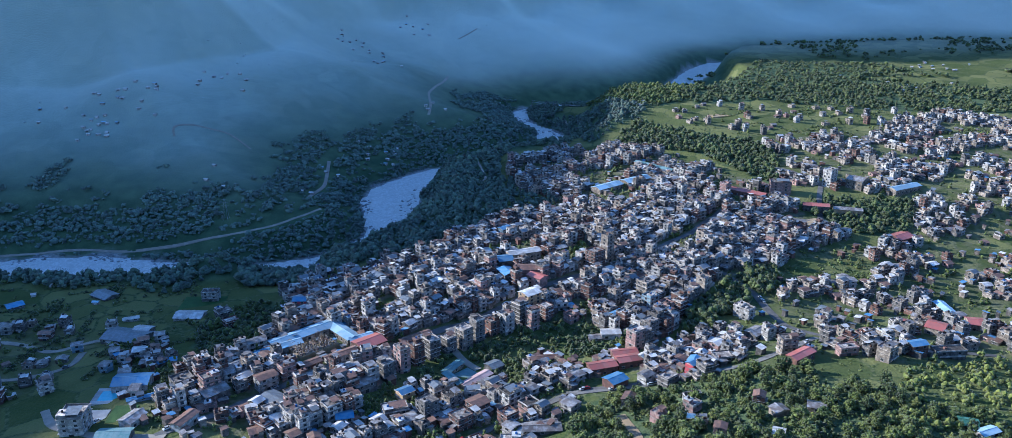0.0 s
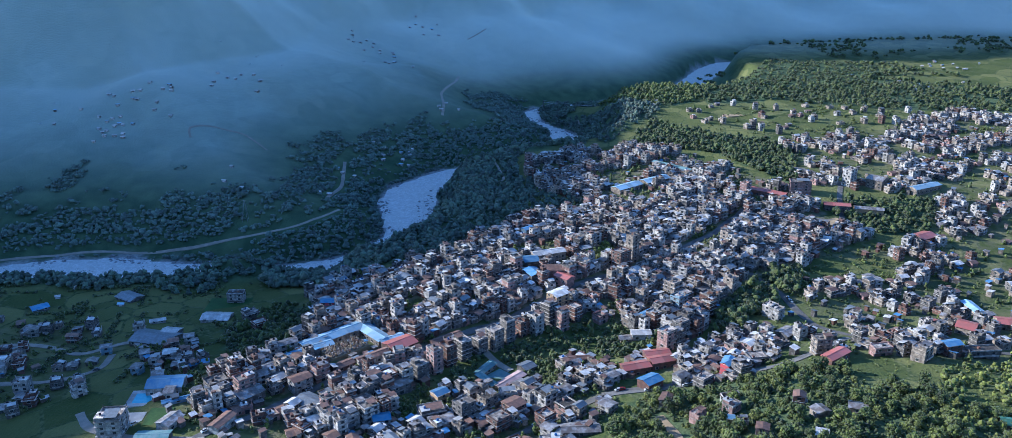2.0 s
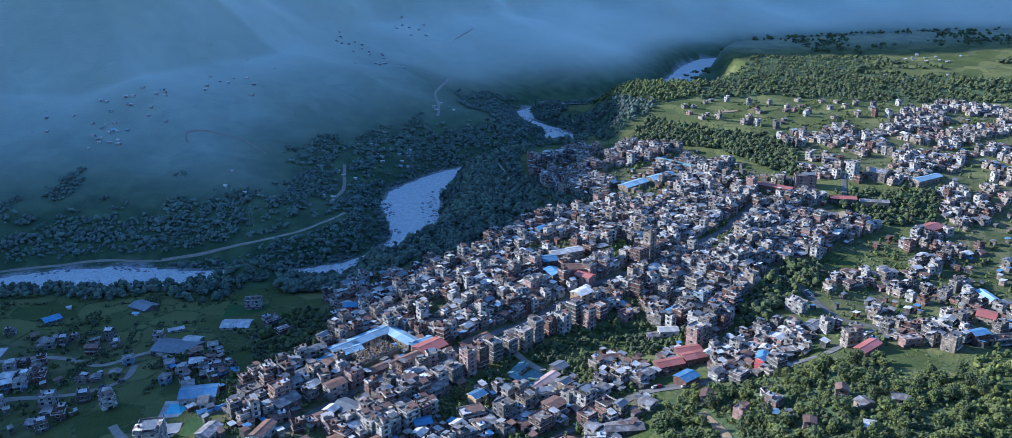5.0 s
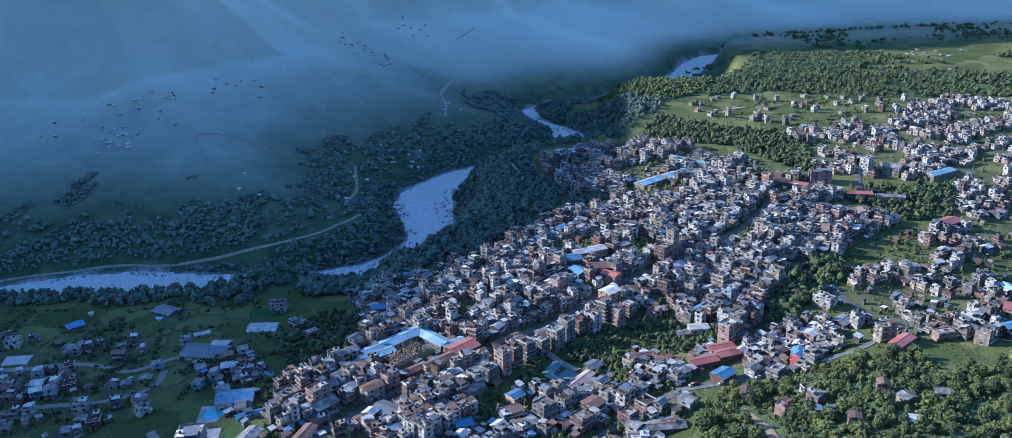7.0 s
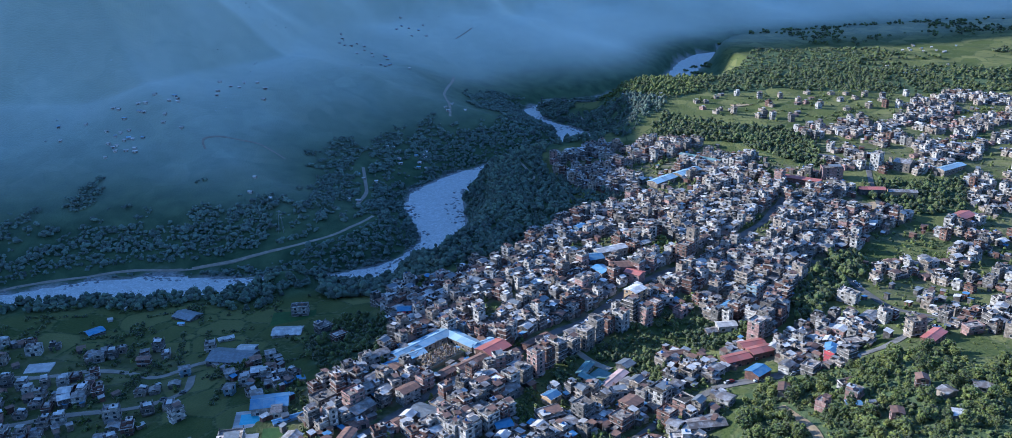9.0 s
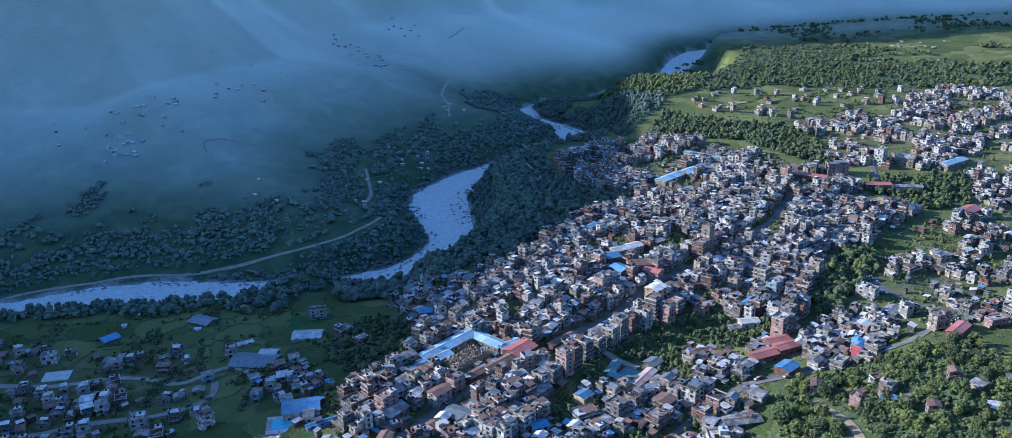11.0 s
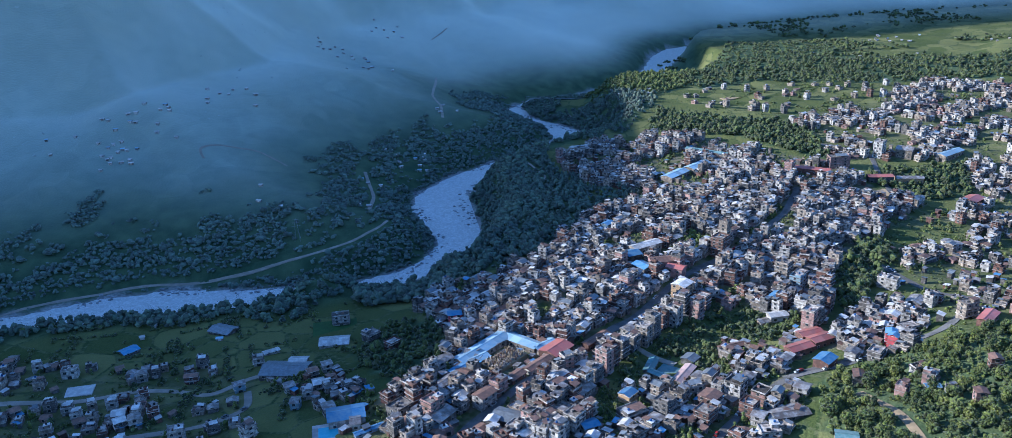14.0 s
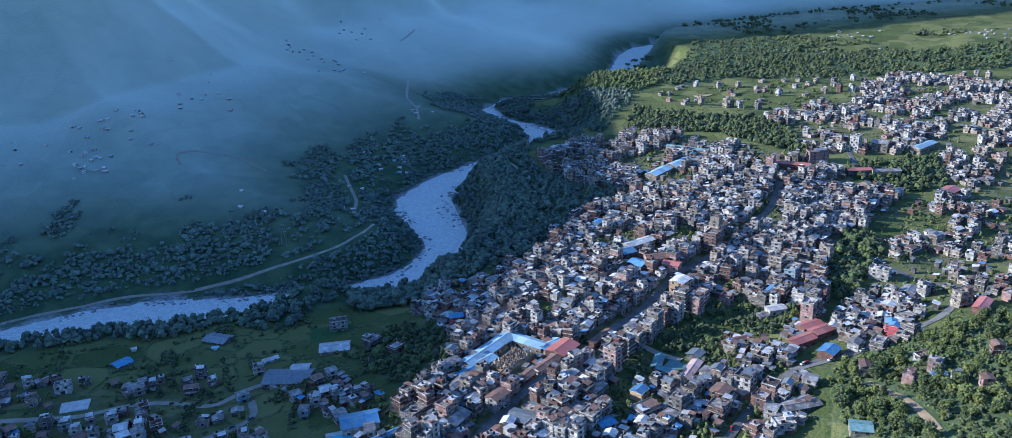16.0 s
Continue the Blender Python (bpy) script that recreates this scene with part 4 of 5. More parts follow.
spot(-376, 521, 24, 12, 0.3, 4, "parking_yard", PAVING, "pale levelled yard among the valley houses", "yard")
spot(-218, 565, 30, 30, 0.2, 2, "lawn", LAWN, "bright green lawn in front of the white hotel", "lawn")
spot(252, 703, 30, 20, 0.3, -12, "school_yard", EARTH, "bare tan earth yard below a red-roofed school hall", "yard")
spot(275, 1070, 40, 12, 0.2, 15, "bare_field", EARTH, "bare tan earth patch in the far meadow", "field")
spot(-115, 464, 26, 14, 3.0, 42, "cleared_plot", EARTH, "bare tan floor of a demolished market building", "plot")
taken.append((-107, 471, 9))
taken.append((-123, 457, 9))

# ---- the rest of the town ----
QUARTERS = [  # outline, spacing along, across, share built, storeys, turn
    (CORE, 6.4, 7.3, 0.95, (1, 1, 2, 2, 2, 2, 3, 3, 4), 40), (LOWTOWN, 6.8, 7.7, 0.72, (1, 2, 2, 2, 3, 3), 40), (STREETSIDE, 7.2, 8.2, 0.75, (1, 2, 2, 3), 35),
    (EAST, 7.8, 9, 0.75, (1, 1, 2, 2, 3), 25), (UPPER, 7.6, 8.8, 0.85, (1, 1, 1, 2, 2, 3), 20), (FARFIELD, 12, 15, 0.2, (1, 1, 1, 2, 2, 3), 15),
    (WESTLOW, 8.5, 9.5, 0.7, (1, 1, 2, 2), 10), (WESTMID, 9, 10, 0.55, (1, 1, 2, 2), 20)]
KEEP_CLEAR = [GARDEN, WOOD_H, DELL, LOW_GREEN, EAST_GREEN, ROAD_GREEN, GAP, WOOD_A, WOOD_B, WOOD_W, MEADOW, HILLWOOD]
rng = random.Random(7)
specs = []
for poly, sx, sy, share, storeys, turn in QUARTERS:
    a = radians(turn)
    cx, cy = sum(p[0] for p in poly) / len(poly), sum(p[1] for p in poly) / len(poly)
    for i in range(-105, 106):
        for j in range(-105, 106):
            u, v = i * sx + rng.uniform(-1, 1) * (0.5 + 0.7 * (sx - 6.2)), j * sy + rng.uniform(-1, 1) * (0.7 + 0.7 * (sy - 7))
            x, y = cx + u * math.cos(a) - v * math.sin(a), cy + u * math.sin(a) + v * math.cos(a)
            if rng.random() < share and -430 < x < 800:
                specs.append((x, y, turn + rng.gauss(0, 9) + rng.choice([0, 0, 180, 180, 90]), rng.choice(storeys), poly))
px, py = np.array([s[0] for s in specs]), np.array([s[1] for s in specs])
good = np.zeros(len(specs), bool)
for poly, *_ in QUARTERS:
    good |= np.array([s[4] is poly for s in specs]) & inside(px, py, poly)
for poly in KEEP_CLEAR:
    good &= ~inside(px, py, poly)
for key, pts in WAYS.items():
    good &= to_line(px, py, pts)[0] > (6.6 if key == "MAIN" else 6.4)
good &= to_line(px, py, TRACKS["COURT"])[0] > 7
good &= (to_line(px, py, RIVER)[0] - river_half(px, py)) > 34
clusters = waves(px, py, 75, 52) + 0.6 * waves(px, py, 32, 53)
for poly, level in ((EAST, 0.0), (UPPER, -0.1), (WESTLOW, -0.3), (WESTMID, -0.4), (LOWTOWN, -0.6)):
    good &= ~inside(px, py, poly) | (clusters > level)
good &= ~inside(px, py, CORE) | (clusters > np.where(py > 735, -0.12, -0.95))
lots, filled, block = [], len(taken), np.zeros((20000, 3))
block[:filled] = taken
for k in np.nonzero(good)[0]:
    x, y, turn, n, poly = specs[k]
    if ((x - block[:filled, 0]) ** 2 + (y - block[:filled, 1]) ** 2 > (block[:filled, 2] + 2.9) ** 2).all():
        block[filled], filled = (x, y, 2.4), filled + 1
        lots.append((x, y, turn, n))
        taken.append((x, y, 2.4))
lots.sort(key=lambda s: s[1] + 0.25 * abs(s[0]))

MODELS = {}
rng = random.Random(11)
for n in (1, 2, 3, 4, 5):
    for k in range(9):
        wall = ("concrete", "white", "brick", "cream", "rose_wall", "concrete", "white", "cream", "concrete", "brick", "cream", "white", "rose_wall")[(k * 5 + n * 3) % 13]
        roof = "flat" if rng.random() < (0.55 if n < 3 else 0.85) else "gable_" + rng.choice(["tin", "rust", "tin", "white", "slate", "rust", "rose", "rust", "white", "tin", "red"])
        MODELS[n, k] = (wall, roof, house_pieces(rng.uniform(5.0, 6.3), rng.uniform(5.5, 7.0), n, wall, roof, rng))
PLAINER = {k: [("far_window",) + p[1:] if p[0] == "window" else p for p in v[2] if p[0] != "door"] for k, v in MODELS.items()}
COUNTED = 205
built, joined = {}, {}
PALE = {n: [k for k in range(9) if MODELS[n, k][0] in ("white", "cream", "rose_wall") and MODELS[n, k][1] in ("flat", "gable_white", "gable_tin", "gable_sky_blue")] or [0] for n in (1, 2, 3, 4, 5)}


STACKS, KEPT = {}, []


def join_in(pieces, m, store):
    """Adds the blocks of a building, in place, to the joined rest."""
    m = np.array(m)
    stacked = STACKS.get(id(pieces))
    if stacked is None:
        stacked = STACKS[id(pieces)] = {}
        KEPT.append(pieces)
        gather(pieces, np.eye(4), stacked)
        for mat in stacked:
            stacked[mat] = np.array(stacked[mat])
    for mat, blocks in stacked.items():
        store.setdefault(mat, []).append(blocks @ m[:3, :3].T + m[:3, 3])


def gather(pieces, m, store):
    for kind, what, local in pieces:
        if isinstance(what, Kit):
            blocks, mats = what.blocks, what.mats
        elif kind == "window":
            blocks, mats = window_kit.blocks[:2], window_kit.mats
        elif kind == "far_window":
            blocks, mats = window_kit.blocks[1:2], window_kit.mats[1:2]
        else:
            blocks, mats = door_kit.blocks[:1], door_kit.mats
        mm = m @ np.array(local) if local is not None else m
        for b, mat in zip(blocks, mats):
            store.setdefault(mat, []).append(b @ mm[:3, :3].T + mm[:3, 3])


rng = random.Random(3)
for i, (x, y, turn, n) in enumerate(lots):
    key = (n, rng.choice(PALE[n]) if y > 720 and rng.random() < 0.45 else rng.randrange(9))
    wall, roof, pieces = MODELS[key]
    m = pose(x, y, base_height(x, y, 3), 0, 0, turn) @ Matrix.Diagonal((rng.uniform(0.9, 1.12), rng.uniform(0.9, 1.12), rng.uniform(0.95, 1.08), 1))
    if i < COUNTED:
        if key in built:
            copy_thing(built[key], m)
        else:
            cover = "flat roof and parapet" if roof == "flat" else ROOF_WORDS[roof.replace("gable_", "")] + " gable roof"
            built[key] = assemble("house", pieces, m, f"{SIZES[n]} {WALL_WORDS[wall]} town house with {cover}", "house", "town houses")
    else:
        join_in(pieces if y < 640 else PLAINER[key], m, joined)

# tin sheds and lean-tos in the gaps between the houses
sheds = {}
NEARTOWN = [(-185, 370), (-189, 430), (-160, 460), (-120, 510), (-20, 540), (90, 545), (122, 524), (88, 471), (60, 440), (40, 400), (20, 365), (-60, 335)]
for poly, count in ((CORE, 620), (NEARTOWN, 420), (LOWTOWN, 110), (EAST, 120), (UPPER, 160), (WESTLOW, 50), (WESTMID, 50), (STREETSIDE, 40)):
    xs, ys = [p[0] for p in poly], [p[1] for p in poly]
    sx, sy = [rng.uniform(min(xs), max(xs)) for _ in range(count * 3)], [rng.uniform(min(ys), max(ys)) for _ in range(count * 3)]
    keep = inside(np.array(sx), np.array(sy), poly)
    for pts in WAYS.values():
        keep &= to_line(np.array(sx), np.array(sy), pts)[0] > 5.5
    for c in (DELL, WOOD_H, LOW_GREEN, EAST_GREEN, ROAD_GREEN, GARDEN, GAP, HILLWOOD, WOOD_A, WOOD_B):
        keep &= ~inside(np.array(sx), np.array(sy), c)
    for x, y in [p for p, ok in zip(zip(sx, sy), keep) if ok][:count]:
        k = Kit()
        w, d, h, up = rng.uniform(2.2, 5), rng.uniform(2.0, 4), rng.uniform(2.2, 4.4), rng.uniform(0.2, 0.8)
        k.box(-w / 2, w / 2, -d / 2, d / 2, -2, h, WALL[rng.choice(["concrete", "brick", "cream", "concrete"])])
        c = [(-w / 2 - 0.3, -d / 2 - 0.4, h - 0.05), (w / 2 + 0.3, -d / 2 - 0.4, h - 0.05), (w / 2 + 0.3, d / 2 + 0.3, h + up), (-w / 2 - 0.3, d / 2 + 0.3, h + up)]
        k.block(c + [(a, b, z + 0.1) for a, b, z in c], ROOF[rng.choice(["tin", "rust", "tin", "slate", "white_sheet", "white_sheet", "tin", "slate", "rust", "tin", "rust", "blue"])])
        join_in([("shed", k, None)], pose(x, y, base_height(x, y, 2), 0, 0, 40 + rng.choice([0, 90, 180, 270]) + rng.gauss(0, 8)), sheds)
# small farmhouses on the far slope and beyond the fields
HAMLETS = [(-442, 968, 62, 26), (-445, 925, 22, 8), (-148, 978, 34, 12), (-232, 1385, 60, 14), (-357, 1078, 34, 9), (-100, 1124, 16, 5), (720, 1434, 50, 12), (152, 1130, 30, 12), (-158, 1543, 50, 8), (-196, 910, 12, 3), (-187, 1307, 20, 5), (-290, 850, 40, 3), (560, 1290, 60, 9), (900, 1250, 120, 30), (-195, 825, 14, 3), (-340, 590, 60, 4)]
for hx, hy, reach, count in HAMLETS:
    for _ in range(count):
        x, y = hx + rng.gauss(0, reach * 0.5), hy + rng.gauss(0, reach * 0.45)
        w, d = rng.uniform(3.2, 5.5), rng.uniform(2.8, 4)
        wall, roof = rng.choice(["cream", "white", "white"]), "gable_" + rng.choice(["white", "white", "white", "white", "sky_blue"])
        join_in(house_pieces(w, d, 1, wall, roof, rng), pose(x, y, base_height(x, y, 3), 0, 0, rng.uniform(-30, 30)) @ Matrix.Diagonal((0.85, 0.85, 0.7, 1)), joined)


def joined_mesh(name, store):
    blocks, ids, slots = [], [], list(store)
    for k, mat in enumerate(slots):
        blocks += store[mat]
        ids += [k] * sum(len(s) for s in store[mat])
    v = np.concatenate(blocks).reshape(-1, 3)
    f = (BOX_FACES[None] + 8 * np.arange(len(v) // 8)[:, None, None]).reshape(-1, 4)
    me = fill(bpy.data.meshes.new(name), v, f)
    for m in slots:
        me.materials.append(m)
    me.polygons.foreach_set("material_index", np.repeat(ids, 6).astype(np.int32))
    return me


tagged(new("sheds", joined_mesh("sheds", sheds)), "small tin and rust roofed sheds squeezed between houses", "sheds", kind="stuff")
tagged(new("distant_houses", joined_mesh("distant_houses", joined)), "crowd of plastered, concrete and brick town houses with flat and sheet roofs", "houses", kind="stuff")

# rubble and timber of a cleared plot beside the market
litter = {}
for _ in range(420):
    u, v, a = rng.uniform(-12, 12), rng.uniform(-6, 6), rng.uniform(0, 180)
    x, y = -115 + u * 0.74 - v * 0.67, 464 + u * 0.67 + v * 0.74
    k = Kit()
    s, upright = rng.uniform(0.4, 2.6), rng.random() < 0.25
    k.box(-s / 2, s / 2, -0.25, 0.25, -0.2, rng.uniform(0.2, 1.2), rng.choice([EARTH, TRACK, ROOF["rust"], WALL["cream"], DECK]))
    if upright:
        k.box(-0.14, 0.14, -0.14, 0.14, -0.2, rng.uniform(2.0, 3.6), rng.choice([EARTH, BARK, DECK]))
    join_in([("rubble", k, None)], pose(x, y, base_height(-115, 464, 4) + 3.0, 0, rng.uniform(-8, 8), a), litter)
tagged(new("rubble", joined_mesh("rubble", litter)), "tan rubble and timber of a demolished building", "rubble", kind="stuff")


# ---- trees ----
bm = bmesh.new()
bmesh.ops.create_icosphere(bm, subdivisions=1, radius=1.0)
bm.verts.ensure_lookup_table()
ICO_V = np.array([v.co[:] for v in bm.verts])
ICO_F = np.array([[v.index for v in f.verts] for f in bm.faces])
bm.free()
bm = bmesh.new()
bmesh.ops.create_icosphere(bm, subdivisions=2, radius=1.0)
bm.verts.ensure_lookup_table()
ICO2_V = np.array([v.co[:] for v in bm.verts])
ICO2_F = np.array([[v.index for v in f.verts] for f in bm.faces])
bm.free()
nrng = np.random.RandomState(5)


def crown(count, spread, tall, lobe, fine=False, leaves=0):
    """A crown of uneven leaf clumps, and loose leaves round them; about one metre to the unit."""
    V, F, at = [], [], 0
    iv, jf = (ICO2_V, ICO2_F) if fine else (ICO_V, ICO_F)
    for _ in range(count):
        d = nrng.normal(size=3)
        d /= np.linalg.norm(d)
        r = nrng.uniform(0.45, 1.0)
        c = d * r * np.array([spread, spread, tall * 0.5])
        c[2] += tall * 0.55
        s = lobe * nrng.uniform(0.6, 1.25)
        v = iv * (s * nrng.uniform(0.7, 1.3, (len(iv), 1))) * np.array([1, 1, 0.75]) + c
        V.append(v)
        F.append(jf + at)
        at += len(v)
    for _ in range(leaves):
        d = nrng.normal(size=3)
        d /= np.linalg.norm(d)
        c = d * nrng.uniform(0.9, 1.25) * np.array([spread, spread, tall * 0.5]) + np.array([0, 0, tall * 0.55])
        V.append(c + nrng.normal(size=(3, 3)) * 0.22)
        F.append(np.array([[0, 1, 2]]) + at)
        at += 3
    return np.concatenate(V), np.concatenate(F)


def trunk_arrays(h, r):
    """A tapered trunk with three limbs."""
    V, F, at = [], [], 0
    for a, b, r0, r1 in (((0, 0, -1), (0.1, 0, h), r, r * 0.5), ((0, 0, h * 0.6), (1.3, 0.3, h * 1.25), r * 0.5, r * 0.2), ((0, 0, h * 0.7), (-0.9, 0.8, h * 1.3), r * 0.5, r * 0.2), ((0, 0, h * 0.65), (-0.2, -1.2, h * 1.2), r * 0.45, r * 0.2)):
        for k in range(6):
            t = k * math.pi / 3
            V += [(a[0] + r0 * math.cos(t), a[1] + r0 * math.sin(t), a[2]), (b[0] + r1 * math.cos(t), b[1] + r1 * math.sin(t), b[2])]
            q = at + 2 * k, at + 2 * ((k + 1) % 6)
            F += [(q[0], q[1], q[1] + 1), (q[0], q[1] + 1, q[0] + 1)]
        at += 12
    return np.array(V), np.array(F)


def scatter(poly, count, apart, seed, clear=()):
    """Random places in a polygon, kept apart from each other, from ways and from buildings."""
    r = np.random.RandomState(seed)
    xs, ys = [p[0] for p in poly], [p[1] for p in poly]
    x, y = r.uniform(min(xs), max(xs), count * 8), r.uniform(min(ys), max(ys), count * 8)
    ok = inside(x, y, poly)
    for c in clear:
        ok &= ~inside(x, y, c)
    for pts in list(WAYS.values()) + list(TRACKS.values()) + list(PATHS.values()):
        ok &= to_line(x, y, pts)[0] > 4.5
    ok &= to_line(x, y, RIVER)[0] - river_half(x, y) > 3
    out, cells = [], set()
    near = [t for t in taken if min(xs) - 20 < t[0] < max(xs) + 20 and min(ys) - 20 < t[1] < max(ys) + 20]
    tx = np.array([t[0] for t in near] or [1e9])
    ty = np.array([t[1] for t in near] or [1e9])
    tr = np.array([t[2] for t in near] or [0.0])
    for a, b in zip(x[ok], y[ok]):
        c = (int(a // apart), int(b // apart))
        if c in cells or ((a - tx) ** 2 + (b - ty) ** 2 < (tr + 2.2) ** 2).any():
            continue
        cells.add(c)
        out.append((a, b))
        if len(out) >= count:
            break
    return out


# trees of the near hillside, each by itself
KINDS = [("tree", 30, 2.6, 5.0, 1.0, 2.2, LEAF[0], "broad-leaved green hillside tree with a rounded uneven crown"),
         ("tree", 26, 2.0, 6.4, 0.85, 2.6, LEAF[2], "dark green tall hillside tree with a narrow crown"),
         ("bamboo_clump", 30, 2.2, 5.2, 0.8, 1.0, LEAF[1], "light yellow-green feathery clump on the hillside"),
         ("tree", 34, 3.2, 4.4, 1.05, 2.0, LEAF[0], "wide spreading green tree on the hillside"),
         ("tree", 24, 2.3, 4.8, 0.9, 2.0, LEAF[1], "light green young tree on the hillside")]
tree_models = []
for name, count, spread, tall, lobe, stem, leaf, label in KINDS:
    v, f = crown(int(count * 3.2), spread, tall, lobe * 0.60, False, 260)
    v[:, 2] += stem * 0.6
    top = fill(bpy.data.meshes.new("crown"), v, f)
    top.materials.append(leaf)
    v, f = trunk_arrays(stem + 1.2, 0.24)
    stemm = fill(bpy.data.meshes.new("trunk"), v, f)
    stemm.materials.append(BARK)
    tree_models.append((name, label, stemm, top))
rng = random.Random(21)
first = {}
for x, y in scatter(HILLWOOD, 290, 4.6, 41, [MEADOW]):
    k = rng.choices(range(5), (4, 3, 7, 3, 5))[0]
    s = rng.uniform(0.5, 1.25)
    m = pose(x, y, height(x, y), 0, 0, rng.uniform(0, 360)) @ Matrix.Diagonal((s, s, s * rng.uniform(0.85, 1.2), 1))
    if k in first:
        copy_thing(first[k], m)
        continue
    name, label, stemm, top = tree_models[k]
    first[k] = tagged(new(name), label, "tree", "hillside trees")
    first[k].matrix_basis = m
    part("trunk", stemm, first[k])
    part("crown", top, first[k])


def woods(name, places, models, low, high, leaf, label, seed):
    """Many trees joined into one."""
    r = np.random.RandomState(seed)
    V, F, at = [], [], 0
    pts = np.array(places)
    zs = on_sheet(pts[:, 0], pts[:, 1])
    for (x, y), z in zip(places, zs):
        v, f = models[r.randint(len(models))]
        s, a = r.uniform(low, high), r.uniform(0, 6.28)
        c, d = math.cos(a) * s, math.sin(a) * s
        V.append(np.column_stack([v[:, 0] * c - v[:, 1] * d + x, v[:, 0] * d + v[:, 1] * c + y, v[:, 2] * s * r.uniform(0.85, 1.25) + z - 0.3 * s]))
        F.append(f + at)
        at += len(v)
    me = fill(bpy.data.meshes.new(name), np.concatenate(V), np.concatenate(F))
    me.materials.append(leaf)
    tagged(new(name, me), label, "trees", kind="stuff")


MID = [crown(c, s, t, l, False, 14) for c, s, t, l in ((7, 2.3, 5.0, 1.4), (8, 2.8, 4.4, 1.45), (6, 1.8, 6.0, 1.3), (7, 2.2, 4.0, 1.35))]
FAR = [crown(c, s, t, l) for c, s, t, l in ((4, 2.2, 4.6, 1.7), (4, 2.0, 5.4, 1.5), (4, 2.8, 4.0, 1.7))]
BUSH = [crown(4, 1.2, 1.6, 0.8, False, 8), crown(4, 1.0, 2.2, 0.7, False, 8), crown(5, 1.5, 1.5, 0.8, False, 8)]
for k, (poly, count, apart) in enumerate(((WOOD_A, 560, 5.0), (WOOD_B, 220, 5.5), (WOOD_D, 1000, 5.0), (WOOD_W, 130, 4.5), (GARDEN, 60, 4.0), (WOOD_H, 150, 5.0))):
    woods("woodland", scatter(poly, count, apart, 50 + k), MID, (0.9, 0.7, 0.6, 0.7, 0.6, 0.6)[k], (1.6, 1.35, 1.6, 1.35, 1.2, 1.3)[k], (LEAF[2], LEAF[2], HAZED_FAR_LEAF, LEAF[2], LEAF[1], HAZED_FAR_LEAF)[k], "belt of mixed green broad-leaved trees among the houses", k)
woods("woodland", scatter(WOOD_E, 420, 7.5, 66), FAR, 0.8, 1.3, LEAF[2], "dark forest between river and far fields", 22)
woods("woodland", scatter(WOOD_F, 260, 5.5, 67), MID, 0.7, 1.3, HAZED_FAR_LEAF, "wooded slope dropping to the river", 23)
woods("woodland", scatter(WOOD_G, 460, 5.5, 69), MID, 0.9, 1.5, LEAF[0], "wooded bluff below the far meadow", 25)
woods("woodland", scatter(WOOD_C, 1300, 6.0, 60), MID, 0.8, 1.6, LEAF[2], "dark wooded gully between the far fields", 9)
woods("woodland", scatter(GAP, 170, 4.2, 68), MID, 0.9, 1.6, LEAF[2], "dark trees filling the hollow beside the town", 24)
woods("shrubbery", scatter(DELL, 430, 2.2, 61), BUSH + MID, 0.4, 1.0, LEAF[2], "bushy green slope below the town", 10)
woods("shrubbery", scatter(LOW_GREEN, 40, 3.2, 82), BUSH, 0.5, 1.1, LEAF[1], "bushes on the green plot between the houses", 26)
woods("shrubbery", scatter(EAST_GREEN, 30, 5, 83) + scatter(ROAD_GREEN, 24, 4, 84), BUSH, 0.5, 1.2, LEAF[0], "bushes on the green fields east of the town", 27)
woods("shrubbery", scatter(HILLWOOD, 1500, 2.2, 62, [MEADOW]), BUSH, 0.6, 1.3, LEAF[0], "undergrowth between the hillside trees", 11)
woods("hillside_scrub", scatter(HILLWOOD, 420, 3.4, 64, [MEADOW]), MID, 0.45, 0.85, LEAF[2], "young trees filling the hillside wood", 20)
woods("hillside_scrub", scatter(HILL_EAST, 420, 3.6, 65, [MEADOW]) , MID + BUSH, 0.5, 1.0, LEAF[1], "light green trees and scrub on the terraced slope", 21)
woods("shrubbery", scatter(MEADOW, 34, 5.0, 63), BUSH, 0.3, 0.8, LEAF[0], "low shrubs on the grassy hill meadow", 12)
garden_spots = []
for k, (poly, count) in enumerate(((CORE, 800), (LOWTOWN, 220), (STREETSIDE, 30), (EAST, 260), (UPPER, 260), (FARFIELD, 60), (WESTLOW, 110), (WESTMID, 110))):
    garden_spots += scatter(poly, int(count * 1.4), 3.0, 70 + k, [HILLWOOD])
woods("garden_trees", garden_spots, BUSH + MID[3:], 0.6, 1.25, LEAF[0], "scattered small green garden trees between houses", 13)

# wooded banks on the town's side of the river, and scattered trees in the valley fields
r = np.random.RandomState(80)
x, y = r.uniform(-520, 300, 26000), r.uniform(560, 1420, 26000)
d, s = to_line(x, y, RIVER)
off = d - river_half(x, y)
ok = (s < 0) & (off > 3) & (off < 52 + 14 * waves(x, y, 60, 14)) & ~inside(x, y, CORE)
ok &= ~((x > -160) & (x < -85) & (y > 600) & (y < 735) & (off < 58)) & ~((x < -280) & (off < 24) & (r.uniform(0, 1, 26000) < 0.93))
bank = list(zip(x[ok], y[ok]))[:2000]
woods("riverside_trees", bank, MID, 0.9, 1.6, HAZED_FAR_LEAF, "dark green trees along the river bank", 14)
